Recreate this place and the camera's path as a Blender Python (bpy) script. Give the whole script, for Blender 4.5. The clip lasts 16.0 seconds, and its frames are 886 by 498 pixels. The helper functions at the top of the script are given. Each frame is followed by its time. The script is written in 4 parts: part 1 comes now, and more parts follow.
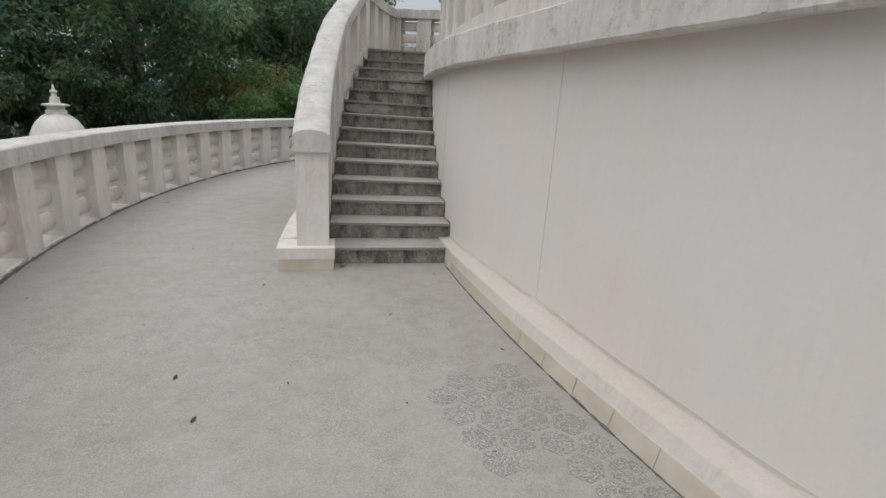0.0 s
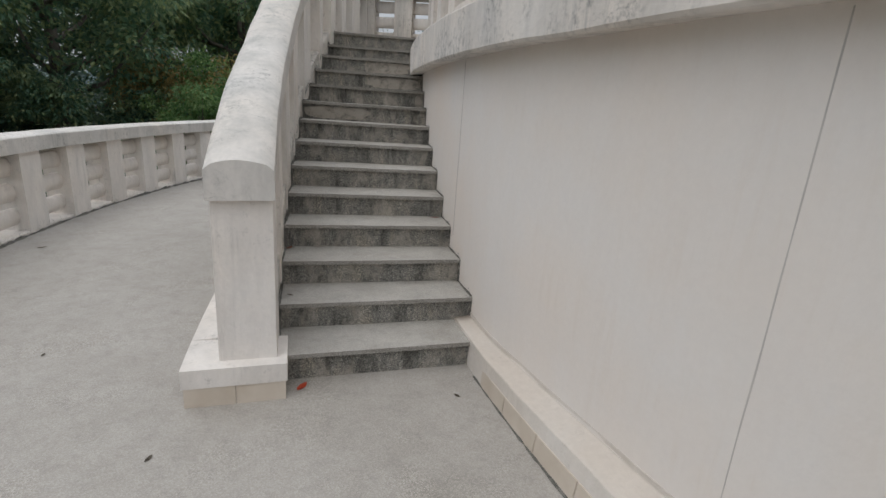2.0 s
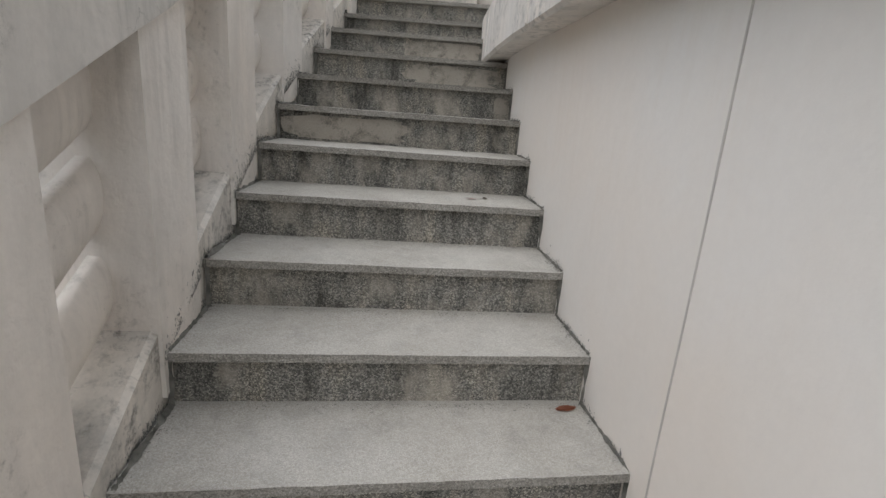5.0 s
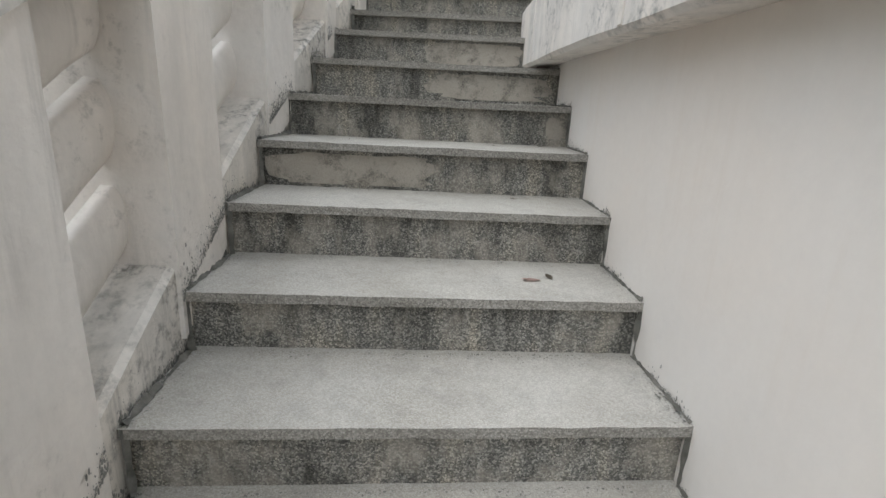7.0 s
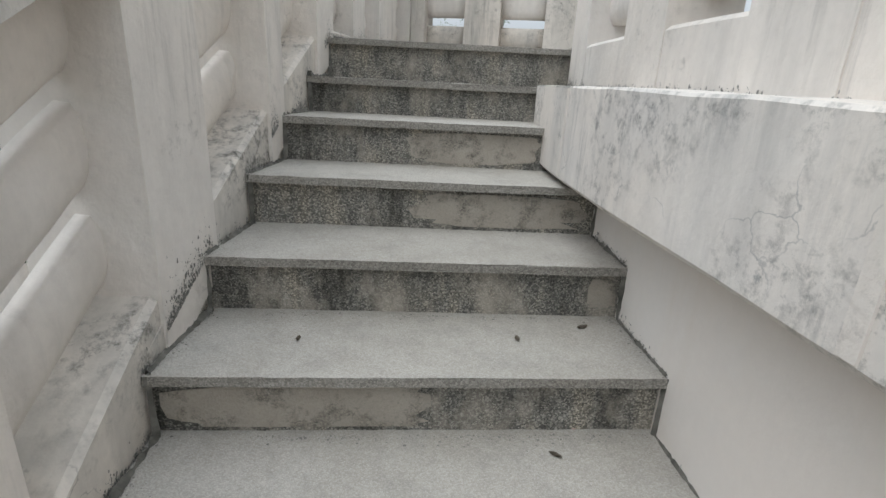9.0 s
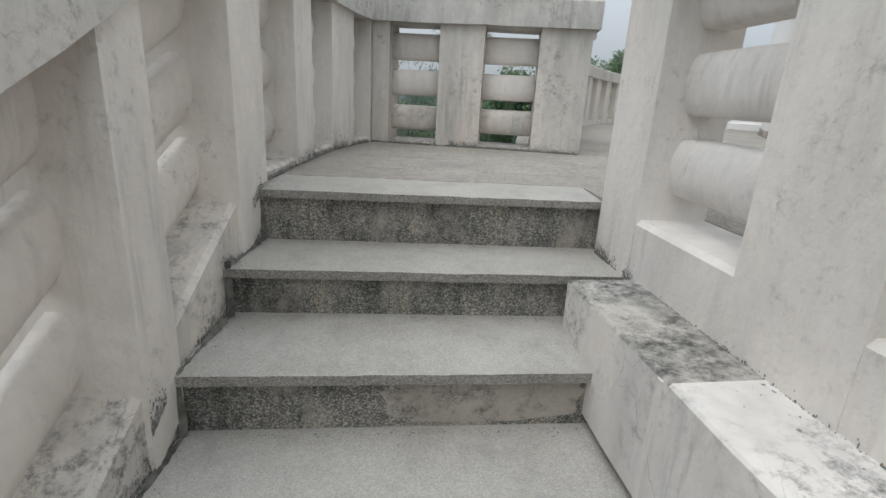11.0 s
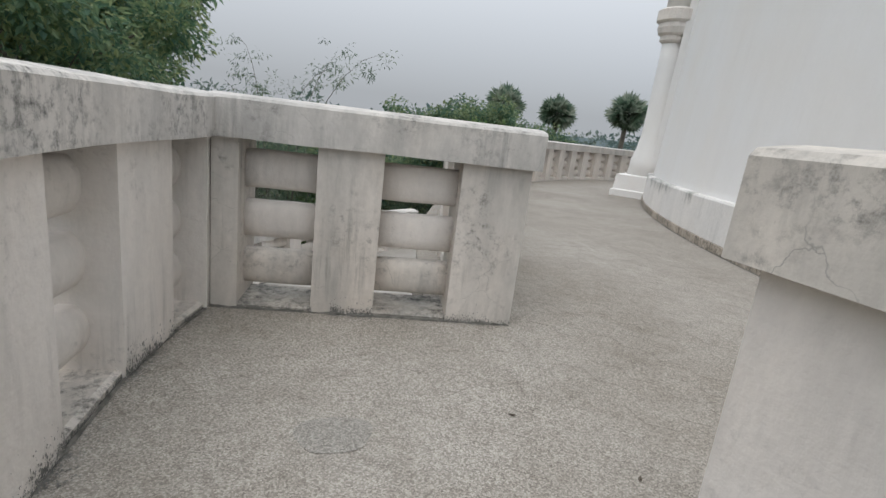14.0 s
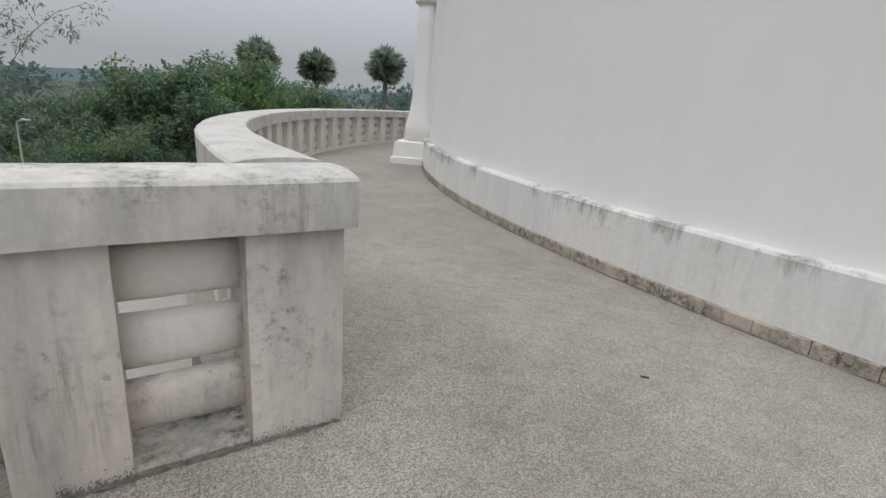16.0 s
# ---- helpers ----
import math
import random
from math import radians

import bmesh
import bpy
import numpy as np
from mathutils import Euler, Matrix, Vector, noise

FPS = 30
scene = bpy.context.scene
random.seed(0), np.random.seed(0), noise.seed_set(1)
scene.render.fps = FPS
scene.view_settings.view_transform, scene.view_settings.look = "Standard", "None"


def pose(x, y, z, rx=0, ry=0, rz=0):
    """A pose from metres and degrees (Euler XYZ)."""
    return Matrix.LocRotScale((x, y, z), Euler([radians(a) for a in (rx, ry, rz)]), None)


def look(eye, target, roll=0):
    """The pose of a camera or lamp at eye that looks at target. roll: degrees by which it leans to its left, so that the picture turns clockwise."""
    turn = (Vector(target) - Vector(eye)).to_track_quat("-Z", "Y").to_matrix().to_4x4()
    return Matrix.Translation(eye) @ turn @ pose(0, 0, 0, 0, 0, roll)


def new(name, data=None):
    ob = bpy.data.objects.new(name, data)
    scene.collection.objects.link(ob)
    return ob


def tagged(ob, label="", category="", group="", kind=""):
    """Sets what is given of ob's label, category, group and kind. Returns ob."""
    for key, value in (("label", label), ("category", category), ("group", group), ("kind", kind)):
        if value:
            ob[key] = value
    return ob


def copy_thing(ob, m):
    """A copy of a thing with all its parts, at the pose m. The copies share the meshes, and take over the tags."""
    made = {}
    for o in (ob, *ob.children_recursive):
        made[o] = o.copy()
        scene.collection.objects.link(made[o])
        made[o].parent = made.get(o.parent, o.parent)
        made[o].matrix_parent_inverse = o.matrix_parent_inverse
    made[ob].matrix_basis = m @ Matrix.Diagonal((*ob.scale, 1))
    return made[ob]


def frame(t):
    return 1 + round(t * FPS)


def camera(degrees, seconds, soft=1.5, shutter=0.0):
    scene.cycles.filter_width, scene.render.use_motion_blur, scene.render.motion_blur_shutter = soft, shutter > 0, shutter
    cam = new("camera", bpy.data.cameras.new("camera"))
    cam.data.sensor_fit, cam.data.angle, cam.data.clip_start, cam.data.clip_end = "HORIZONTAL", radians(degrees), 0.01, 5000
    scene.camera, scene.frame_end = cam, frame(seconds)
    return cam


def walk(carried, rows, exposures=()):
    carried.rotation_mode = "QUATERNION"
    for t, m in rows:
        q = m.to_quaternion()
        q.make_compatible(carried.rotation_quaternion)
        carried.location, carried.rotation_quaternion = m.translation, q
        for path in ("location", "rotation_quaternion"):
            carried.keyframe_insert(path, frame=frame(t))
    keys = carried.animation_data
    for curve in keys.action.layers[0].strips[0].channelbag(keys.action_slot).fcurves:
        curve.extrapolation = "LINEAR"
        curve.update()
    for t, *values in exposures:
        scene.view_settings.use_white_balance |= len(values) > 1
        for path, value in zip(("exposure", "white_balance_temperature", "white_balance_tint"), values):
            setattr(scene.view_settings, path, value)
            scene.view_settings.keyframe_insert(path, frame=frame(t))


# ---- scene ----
cam = camera(83.5, 16.0)
ROWS = [
    (0.0, (0.122, -0.030, 1.603), (0.085, 1.891, 1.050), 3.5),
    (0.5, (-0.036, 0.452, 1.605), (-0.053, 2.371, 1.041), 3.8),
    (1.0, (-0.126, 1.030, 1.625), (-0.057, 2.951, 1.074), 3.9),
    (1.5, (-0.225, 1.495, 1.637), (-0.126, 3.421, 1.105), 3.8),
    (2.0, (-0.330, 2.046, 1.652), (-0.223, 3.964, 1.096), 4.0),
    (2.5, (-0.354, 2.556, 1.643), (-0.304, 4.474, 1.079), 3.8),
    (3.0, (-0.474, 3.125, 1.587), (-0.452, 5.036, 0.998), 4.2),
    (3.5, (-0.527, 3.612, 1.605), (-0.490, 5.520, 1.007), 4.5),
    (4.0, (-0.554, 4.128, 1.609), (-0.544, 6.046, 1.040), 4.1),
    (6.5, (-0.632, 5.312, 1.665), (-0.778, 7.239, 1.151), 4.8),
    (7.0, (-0.713, 5.547, 1.774), (-0.848, 7.460, 1.207), 2.9),
    (7.5, (-0.704, 5.816, 1.864), (-0.866, 7.704, 1.224), 1.4),
    (8.0, (-0.721, 6.002, 2.055), (-0.942, 7.868, 1.369), 0.7),
    (8.5, (-0.834, 6.211, 2.218), (-0.978, 8.088, 1.544), 1.9),
    (9.0, (-0.871, 6.448, 2.291), (-0.912, 8.344, 1.657), 3.0),
    (11.5, (-1.036, 7.603, 2.923), (-0.837, 9.512, 2.359), 3.7),
    (12.0, (-1.016, 7.803, 2.994), (-0.741, 9.715, 2.477), 4.3),
    (12.5, (-1.006, 7.996, 3.122), (-0.775, 9.922, 2.634), 4.3),
    (13.0, (-1.050, 8.231, 3.195), (-0.677, 10.134, 2.705), 5.3),
    (13.5, (-1.038, 8.404, 3.266), (-0.521, 10.273, 2.776), 6.0),
    (14.0, (-0.997, 8.601, 3.410), (-0.405, 10.452, 2.937), 6.8),
    (14.5, (-1.020, 8.822, 3.438), (-0.263, 10.608, 2.951), 7.0),
    (15.0, (-0.995, 8.992, 3.535), (0.018, 10.632, 3.004), 6.5),
    (15.5, (-0.876, 9.158, 3.654), (0.302, 10.681, 3.114), 4.9),
    (16.0, (-0.823, 9.269, 3.692), (0.498, 10.662, 3.131), 4.3),
]
walk(cam, [(t, look(eye, target, roll)) for t, eye, target, roll in ROWS],
     exposures=[(0.0, -0.12, 6500, 10), (1.5, -0.18, 6500, 10), (3.5, -0.15, 6500, 10), (4.0, -0.08, 6550, 11), (6.5, 0.42, 6320, 7), (8.0, 0.46, 6320, 7), (8.5, 0.36, 6320, 7), (9.0, 0.34, 6320, 7), (11.5, 0.15, 6340, 7), (12.0, 0.14, 6410, 8), (12.5, 0.06, 6460, 9), (13.0, 0.06, 6470, 9), (15.0, -0.02, 6520, 10), (16.0, -0.08, 6520, 10)])

# ---- world and light: an overcast, hazy day ----
world = bpy.data.worlds.new("sky")
scene.world = world
world.use_nodes = True
wn, wl = world.node_tree.nodes, world.node_tree.links
sky = wn.new("ShaderNodeTexSky")
sky.sky_type = "NISHITA"
sky.sun_disc = False
sky.sun_elevation, sky.sun_rotation = radians(55), radians(250)
sky.dust_density = 4.0
# cloud cover: dim at the horizon, three times as bright overhead
place = wn.new("ShaderNodeTexCoord")
split = wn.new("ShaderNodeSeparateXYZ")
wl.new(place.outputs["Generated"], split.inputs["Vector"])
rise = wn.new("ShaderNodeMapRange")
rise.inputs["From Min"].default_value, rise.inputs["From Max"].default_value = 0.05, 0.75
rise.inputs["To Min"].default_value, rise.inputs["To Max"].default_value = 0.88, 3.05
wl.new(split.outputs["Z"], rise.inputs["Value"])
cloud = wn.new("ShaderNodeVectorMath")
cloud.operation = "SCALE"
cloud.inputs[0].default_value = (4.74, 5.0, 5.36)
wl.new(rise.outputs["Result"], cloud.inputs["Scale"])
haze = wn.new("ShaderNodeMix")
haze.data_type = "RGBA"
haze.inputs[0].default_value = 0.92
back = wn["Background"]
back.inputs["Strength"].default_value = 0.1
wl.new(sky.outputs["Color"], haze.inputs[6])
wl.new(cloud.outputs["Vector"], haze.inputs[7])
wl.new(haze.outputs[2], back.inputs["Color"])
sun = new("sun", bpy.data.lights.new("sun", "SUN"))
sun.data.energy, sun.data.angle, sun.data.color = 0.7, radians(40), (1.0, 0.95, 0.88)
sun.matrix_world = look((0, 0, 20), (3, 4, 8))

# ---- materials ----
def material(name, rough=0.8):
    m = bpy.data.materials.new(name)
    m.use_nodes = True
    n, l = m.node_tree.nodes, m.node_tree.links
    n["Principled BSDF"].inputs["Roughness"].default_value = rough
    return m, n, l, n["Principled BSDF"]


def noise_node(n, l, vec, scale, detail=4.0, rough=0.55):
    t = n.new("ShaderNodeTexNoise")
    t.inputs["Scale"].default_value, t.inputs["Detail"].default_value = scale, detail
    t.inputs["Roughness"].default_value = rough
    l.new(vec, t.inputs["Vector"])
    return t.outputs["Fac"]


def ramp(n, l, fac, stops):
    r = n.new("ShaderNodeValToRGB")
    els = r.color_ramp.elements
    while len(els) < len(stops):
        els.new(0.5)
    for e, (p, c) in zip(els, stops):
        e.position, e.color = p, (*c, 1) if len(c) == 3 else c
    l.new(fac, r.inputs["Fac"])
    return r.outputs["Color"]


def mix(n, l, fac, a, b, mode="MIX"):
    x = n.new("ShaderNodeMix")
    x.data_type, x.blend_type = "RGBA", mode
    for value, slot in ((fac, 0), (a, 6), (b, 7)):
        if isinstance(value, (int, float)):
            x.inputs[slot].default_value = value
        elif isinstance(value, tuple):
            x.inputs[slot].default_value = (*value, 1)
        else:
            l.new(value, x.inputs[slot])
    return x.outputs[2]


def coords(n, l, scale=(1, 1, 1), what="Object"):
    """Coordinates in metres, stretched by scale."""
    if what == "World":
        c = n.new("ShaderNodeNewGeometry").outputs["Position"]
    else:
        c = n.new("ShaderNodeTexCoord").outputs[what]
    p = n.new("ShaderNodeMapping")
    p.inputs["Scale"].default_value = scale
    l.new(c, p.inputs["Vector"])
    return p.outputs["Vector"]


def bump(n, l, bsdf, height, strength, distance):
    b = n.new("ShaderNodeBump")
    b.inputs["Strength"].default_value, b.inputs["Distance"].default_value = strength, distance
    l.new(height, b.inputs["Height"])
    l.new(b.outputs["Normal"], bsdf.inputs["Normal"])


def plaster(name, base, warm, stain, amount, streaks=0.5, drips=None, relief=0.45, spread=0.0, grit=0.7, crack=0.0, onset=0.33):
    """Old lime-washed cement plaster: blotches, run-down streaks and dark mould specks. drips: (bottom, top) of a ledge's run-off."""
    m, n, l, bsdf = material(name, 0.85)
    w = coords(n, l, what="World")
    blotch = ramp(n, l, noise_node(n, l, w, 1.1, 5), [(0.35, (0, 0, 0)), (0.7, (1, 1, 1))])
    c = mix(n, l, blotch, base, warm)
    fine = ramp(n, l, noise_node(n, l, w, 30, 6, 0.68), [(0.3, (0.86, 0.86, 0.86)), (0.65, (1, 1, 1))])
    c = mix(n, l, grit, c, fine, "MULTIPLY")
    wash = ramp(n, l, noise_node(n, l, coords(n, l, (5, 5, 1.3), "World"), 1.0, 6, 0.62), [(0.4, (0, 0, 0)), (0.75, (streaks, streaks, streaks))])
    c = mix(n, l, wash, c, tuple((a + 2 * b) / 3 for a, b in zip(base, stain)))
    runs = ramp(n, l, noise_node(n, l, coords(n, l, (22, 22, 1.6), "World"), 1.0, 7, 0.68), [(0.5, (0, 0, 0)), (0.72, (1, 1, 1))])
    patch = ramp(n, l, noise_node(n, l, w, 2.1, 5), [(0.46, (0, 0, 0)), (0.64, (1, 1, 1))])
    runs = mix(n, l, 1.0, runs, patch, "MULTIPLY")
    runs = mix(n, l, 1.0, runs, (streaks, streaks, streaks), "MULTIPLY")
    c = mix(n, l, runs, c, stain)
    speck = ramp(n, l, noise_node(n, l, w, 24, 10, 0.78), [(0.53 - spread, (0, 0, 0)), (0.68 - spread / 2, (1, 1, 1))])
    zone = ramp(n, l, noise_node(n, l, w, 2.6, 5, 0.65), [(0.5 - spread, (0, 0, 0)), (0.64 - spread, (1, 1, 1))])
    speck = mix(n, l, 1.0, speck, zone, "MULTIPLY")
    speck = mix(n, l, 1.0, speck, (amount, amount, amount), "MULTIPLY")
    c = mix(n, l, speck, c, tuple(v * 0.4 for v in stain))
    if drips:
        split = n.new("ShaderNodeSeparateXYZ")
        l.new(w, split.inputs["Vector"])
        rise = n.new("ShaderNodeMapRange")
        rise.inputs["From Min"].default_value, rise.inputs["From Max"].default_value = drips
        l.new(split.outputs["Z"], rise.inputs["Value"])
        edge = mix(n, l, 1.0, rise.outputs["Result"], noise_node(n, l, coords(n, l, (13, 13, 2.5), "World"), 1.0, 8, 0.75), "MULTIPLY")
        edge = mix(n, l, 1.0, edge, ramp(n, l, noise_node(n, l, w, 1.4, 3), [(0.35, (0.5, 0.5, 0.5)), (0.6, (1, 1, 1))]), "MULTIPLY")
        c = mix(n, l, ramp(n, l, edge, [(onset, (0, 0, 0)), (onset + 0.17, (0.85, 0.85, 0.85))]), c, stain)
    height = noise_node(n, l, w, 22, 8, 0.62)
    if crack:
        bent = n.new("ShaderNodeVectorMath")
        bent.operation = "MULTIPLY_ADD"
        bent.inputs[1].default_value = (0.22, 0.22, 0.22)
        warp = n.new("ShaderNodeTexNoise")
        warp.inputs["Scale"].default_value, warp.inputs["Detail"].default_value = 6, 6
        l.new(w, warp.inputs["Vector"])
        l.new(warp.outputs["Color"], bent.inputs[0])
        l.new(w, bent.inputs[2])
        cell = n.new("ShaderNodeTexVoronoi")
        cell.feature = "DISTANCE_TO_EDGE"
        cell.inputs["Scale"].default_value = 4.0
        l.new(bent.outputs["Vector"], cell.inputs["Vector"])
        gap = ramp(n, l, cell.outputs["Distance"], [(0.001, (crack, crack, crack)), (0.007, (0, 0, 0))])
        some = ramp(n, l, noise_node(n, l, w, 3.3, 3), [(0.5, (0, 0, 0)), (0.6, (1, 1, 1))])
        c = mix(n, l, mix(n, l, 1.0, gap, some, "MULTIPLY"), c, stain)
        height = mix(n, l, 0.5, height, noise_node(n, l, w, 7, 5, 0.5))
    l.new(c, bsdf.inputs["Base Color"])
    bump(n, l, bsdf, height, relief, 0.012)
    return m


def terrazzo(name, dark, light, chip, scale, dirt, film=0.0, streak=False, rough=0.8, patches=0.8, grime=0.0, blotch=0.8):
    """Washed pebble concrete: small chips of several greys in cement, with soft stains and a thin cement film."""
    m, n, l, bsdf = material(name, rough)
    w = coords(n, l, what="World")
    v = n.new("ShaderNodeTexVoronoi")
    v.inputs["Scale"].default_value = scale
    l.new(w, v.inputs["Vector"])
    chips = n.new("ShaderNodeSeparateColor")
    l.new(v.outputs["Color"], chips.inputs["Color"])
    c = ramp(n, l, chips.outputs["Red"], [(0.0, dark), (0.5, light), (1.0, chip)])
    edge = ramp(n, l, v.outputs["Distance"], [(0.3, (1, 1, 1)), (0.65, (0.74, 0.72, 0.69))])
    c = mix(n, l, 0.7, c, edge, "MULTIPLY")
    if film:
        thin = ramp(n, l, noise_node(n, l, w, patches, 8, 0.66), [(0.34, (0, 0, 0)), (0.5, (film, film, film))])
        c = mix(n, l, thin, c, tuple(x * 0.97 for x in light))
    big = ramp(n, l, noise_node(n, l, w, 0.7, 6, 0.6), [(0.3, dirt), (0.62, (1, 1, 1))])
    c = mix(n, l, blotch, c, big, "MULTIPLY")
    mid = ramp(n, l, noise_node(n, l, w, 5.0, 6, 0.7), [(0.3, (0.79, 0.775, 0.755)), (0.58, (1, 1, 1))])
    c = mix(n, l, blotch, c, mid, "MULTIPLY")
    if streak:
        run = ramp(n, l, noise_node(n, l, coords(n, l, (9, 9, 2.2), "World"), 1.0, 8, 0.7), [(0.36, (0.42, 0.42, 0.40)), (0.5, (1, 1, 1)), (0.66, (1.5, 1.42, 1.3))])
        c = mix(n, l, 1.0, c, run, "MULTIPLY")
        tan = ramp(n, l, noise_node(n, l, coords(n, l, (6, 6, 3.5), "World"), 1.0, 7, 0.68), [(0.5, (0, 0, 0)), (0.66, (0.62, 0.62, 0.62))])
        c = mix(n, l, tan, c, (0.43, 0.385, 0.325))
        spot = ramp(n, l, noise_node(n, l, w, 16, 6, 0.7), [(0.62, (0, 0, 0)), (0.7, (0.55, 0.55, 0.55))])
        c = mix(n, l, spot, c, (0.5, 0.47, 0.42))
    elif grime:
        worn = ramp(n, l, noise_node(n, l, w, 9, 9, 0.75), [(0.36, (grime, grime, grime)), (0.5, (0, 0, 0))])
        c = mix(n, l, worn, c, tuple(x * 0.55 for x in dark))
    l.new(c, bsdf.inputs["Base Color"])
    bump(n, l, bsdf, v.outputs["Distance"], 0.3, 0.003)
    return m


def plain(name, colour, other, scale=6, rough=0.8, what="Object"):
    m, n, l, bsdf = material(name, rough)
    l.new(ramp(n, l, noise_node(n, l, coords(n, l, what=what), scale, 5), [(0.3, colour), (0.7, other)]), bsdf.inputs["Base Color"])
    return m


def foliage(name, dark, light, tip, bunch=1.3):
    m, n, l, bsdf = material(name, 0.6)
    g = n.new("ShaderNodeNewGeometry")
    c = ramp(n, l, g.outputs["Random Per Island"], [(0.0, dark), (0.7, light), (1.0, tip)])
    fresh = ramp(n, l, noise_node(n, l, coords(n, l, what="World"), bunch, 2, 0.4), [(0.5, (0, 0, 0)), (0.62, (0.55, 0.55, 0.55))])
    c = mix(n, l, fresh, c, tip)
    big = ramp(n, l, noise_node(n, l, coords(n, l, what="World"), 0.5, 3), [(0.3, (0.7, 0.76, 0.8)), (0.7, (1, 1, 1))])
    c = mix(n, l, 1.0, c, big, "MULTIPLY")
    l.new(c, bsdf.inputs["Base Color"])
    thin = n.new("ShaderNodeBsdfTranslucent")
    l.new(c, thin.inputs["Color"])
    both = n.new("ShaderNodeMixShader")
    both.inputs[0].default_value = 0.5
    l.new(bsdf.outputs[0], both.inputs[1])
    l.new(thin.outputs[0], both.inputs[2])
    l.new(both.outputs[0], n["Material Output"].inputs["Surface"])
    return m


PLASTER = plaster("weathered_plaster", (0.765, 0.725, 0.685), (0.775, 0.705, 0.635), (0.30, 0.285, 0.265), 0.5, 0.55, grit=0.5)
STREAKED = plaster("streaked_plaster", (0.67, 0.635, 0.59), (0.66, 0.585, 0.51), (0.19, 0.185, 0.165), 0.8, 0.95, grit=0.8, spread=0.02, crack=0.5)
MOULDY = plaster("mouldy_plaster", (0.72, 0.68, 0.63), (0.70, 0.63, 0.55), (0.20, 0.195, 0.18), 0.95, 0.9, grit=0.8, spread=0.05, crack=0.6)
CAP = plaster("mouldy_cap_plaster", (0.645, 0.62, 0.59), (0.65, 0.60, 0.545), (0.27, 0.27, 0.255), 0.7, 0.85, spread=0.02, relief=0.8, crack=0.6)
CAP2 = plaster("grey_cap_plaster", (0.66, 0.635, 0.605), (0.67, 0.62, 0.56), (0.19, 0.19, 0.178), 1.0, 1.0, spread=0.06, grit=0.9, relief=0.7, crack=0.4)
TIP = plaster("black_mould_plaster", (0.55, 0.53, 0.49), (0.55, 0.49, 0.42), (0.14, 0.14, 0.13), 1.0, 1.0, spread=0.13, relief=0.7, grit=0.9)
CORNICE = plaster("cornice_plaster", (0.76, 0.725, 0.69), (0.765, 0.70, 0.635), (0.26, 0.265, 0.265), 0.85, 0.7, grit=0.5, spread=0.045, relief=0.6, crack=0.6)
KERB = plaster("kerb_plaster", (0.73, 0.69, 0.645), (0.71, 0.645, 0.575), (0.44, 0.37, 0.30), 0.3, 0.4, grit=0.5)
SAND = plaster("sandy_plaster", (0.62, 0.57, 0.515), (0.60, 0.53, 0.46), (0.45, 0.38, 0.31), 0.3, 0.3, grit=0.6)
WALL = plaster("drum_plaster", (0.765, 0.732, 0.70), (0.785, 0.715, 0.65), (0.66, 0.57, 0.48), 0.05, 0.22, relief=0.12, grit=0.22)
WHITE = plaster("white_plaster", (0.82, 0.81, 0.80), (0.81, 0.785, 0.755), (0.55, 0.53, 0.50), 0.04, 0.10, relief=0.05, grit=0.12)
SKIRT = plaster("skirt_plaster", (0.785, 0.765, 0.74), (0.80, 0.765, 0.725), (0.25, 0.25, 0.23), 0.4, 0.3, (2.55, 3.0), 0.2)
TREAD = terrazzo("tread_terrazzo", (0.40, 0.383, 0.355), (0.505, 0.486, 0.452), (0.60, 0.578, 0.54), 270, (0.64, 0.63, 0.60), 0.3, grime=0.3, blotch=0.7)
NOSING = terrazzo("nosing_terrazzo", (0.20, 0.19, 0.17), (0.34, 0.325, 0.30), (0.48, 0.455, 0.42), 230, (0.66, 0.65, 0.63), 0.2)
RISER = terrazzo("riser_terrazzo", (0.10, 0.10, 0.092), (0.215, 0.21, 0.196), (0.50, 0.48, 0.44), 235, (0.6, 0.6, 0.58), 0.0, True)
FLOOR = terrazzo("pebble_floor", (0.30, 0.283, 0.258), (0.412, 0.388, 0.357), (0.53, 0.50, 0.46), 165, (0.74, 0.725, 0.70), 0.6, patches=1.5, grime=0.2, blotch=0.55)
FLOOR2 = terrazzo("brown_pebble_floor", (0.18, 0.163, 0.139), (0.375, 0.347, 0.31), (0.60, 0.565, 0.515), 220, (0.72, 0.69, 0.65), 0.3, patches=0.5, grime=0.12)
PAVER = terrazzo("grey_gravel", (0.235, 0.225, 0.21), (0.365, 0.35, 0.325), (0.55, 0.53, 0.495), 165, (0.8, 0.8, 0.8), 0.1)
TILE = plain("tan_tile", (0.52, 0.445, 0.36), (0.63, 0.56, 0.48), 5, 0.6, "World")
TILE2 = plaster("stained_tile", (0.55, 0.475, 0.40), (0.48, 0.41, 0.34), (0.15, 0.14, 0.105), 1.0, 0.6, spread=0.12)
MOSS = plain("dark_moss", (0.05, 0.05, 0.043), (0.19, 0.18, 0.16), 22, 0.95, "World")
MOULD = plain("grey_mould", (0.13, 0.128, 0.118), (0.30, 0.29, 0.27), 40, 0.95, "World")
PATCH = terrazzo("smeared_riser", (0.15, 0.145, 0.13), (0.46, 0.415, 0.36), (0.56, 0.52, 0.46), 220, (0.62, 0.62, 0.6), 0.85, patches=9.0, grime=0.6)
SEAM = plain("seam", (0.44, 0.41, 0.385), (0.56, 0.525, 0.49), 9, 0.9, "World")
DRY = plain("dry_leaf", (0.09, 0.075, 0.058), (0.18, 0.145, 0.11), 12, 0.8)
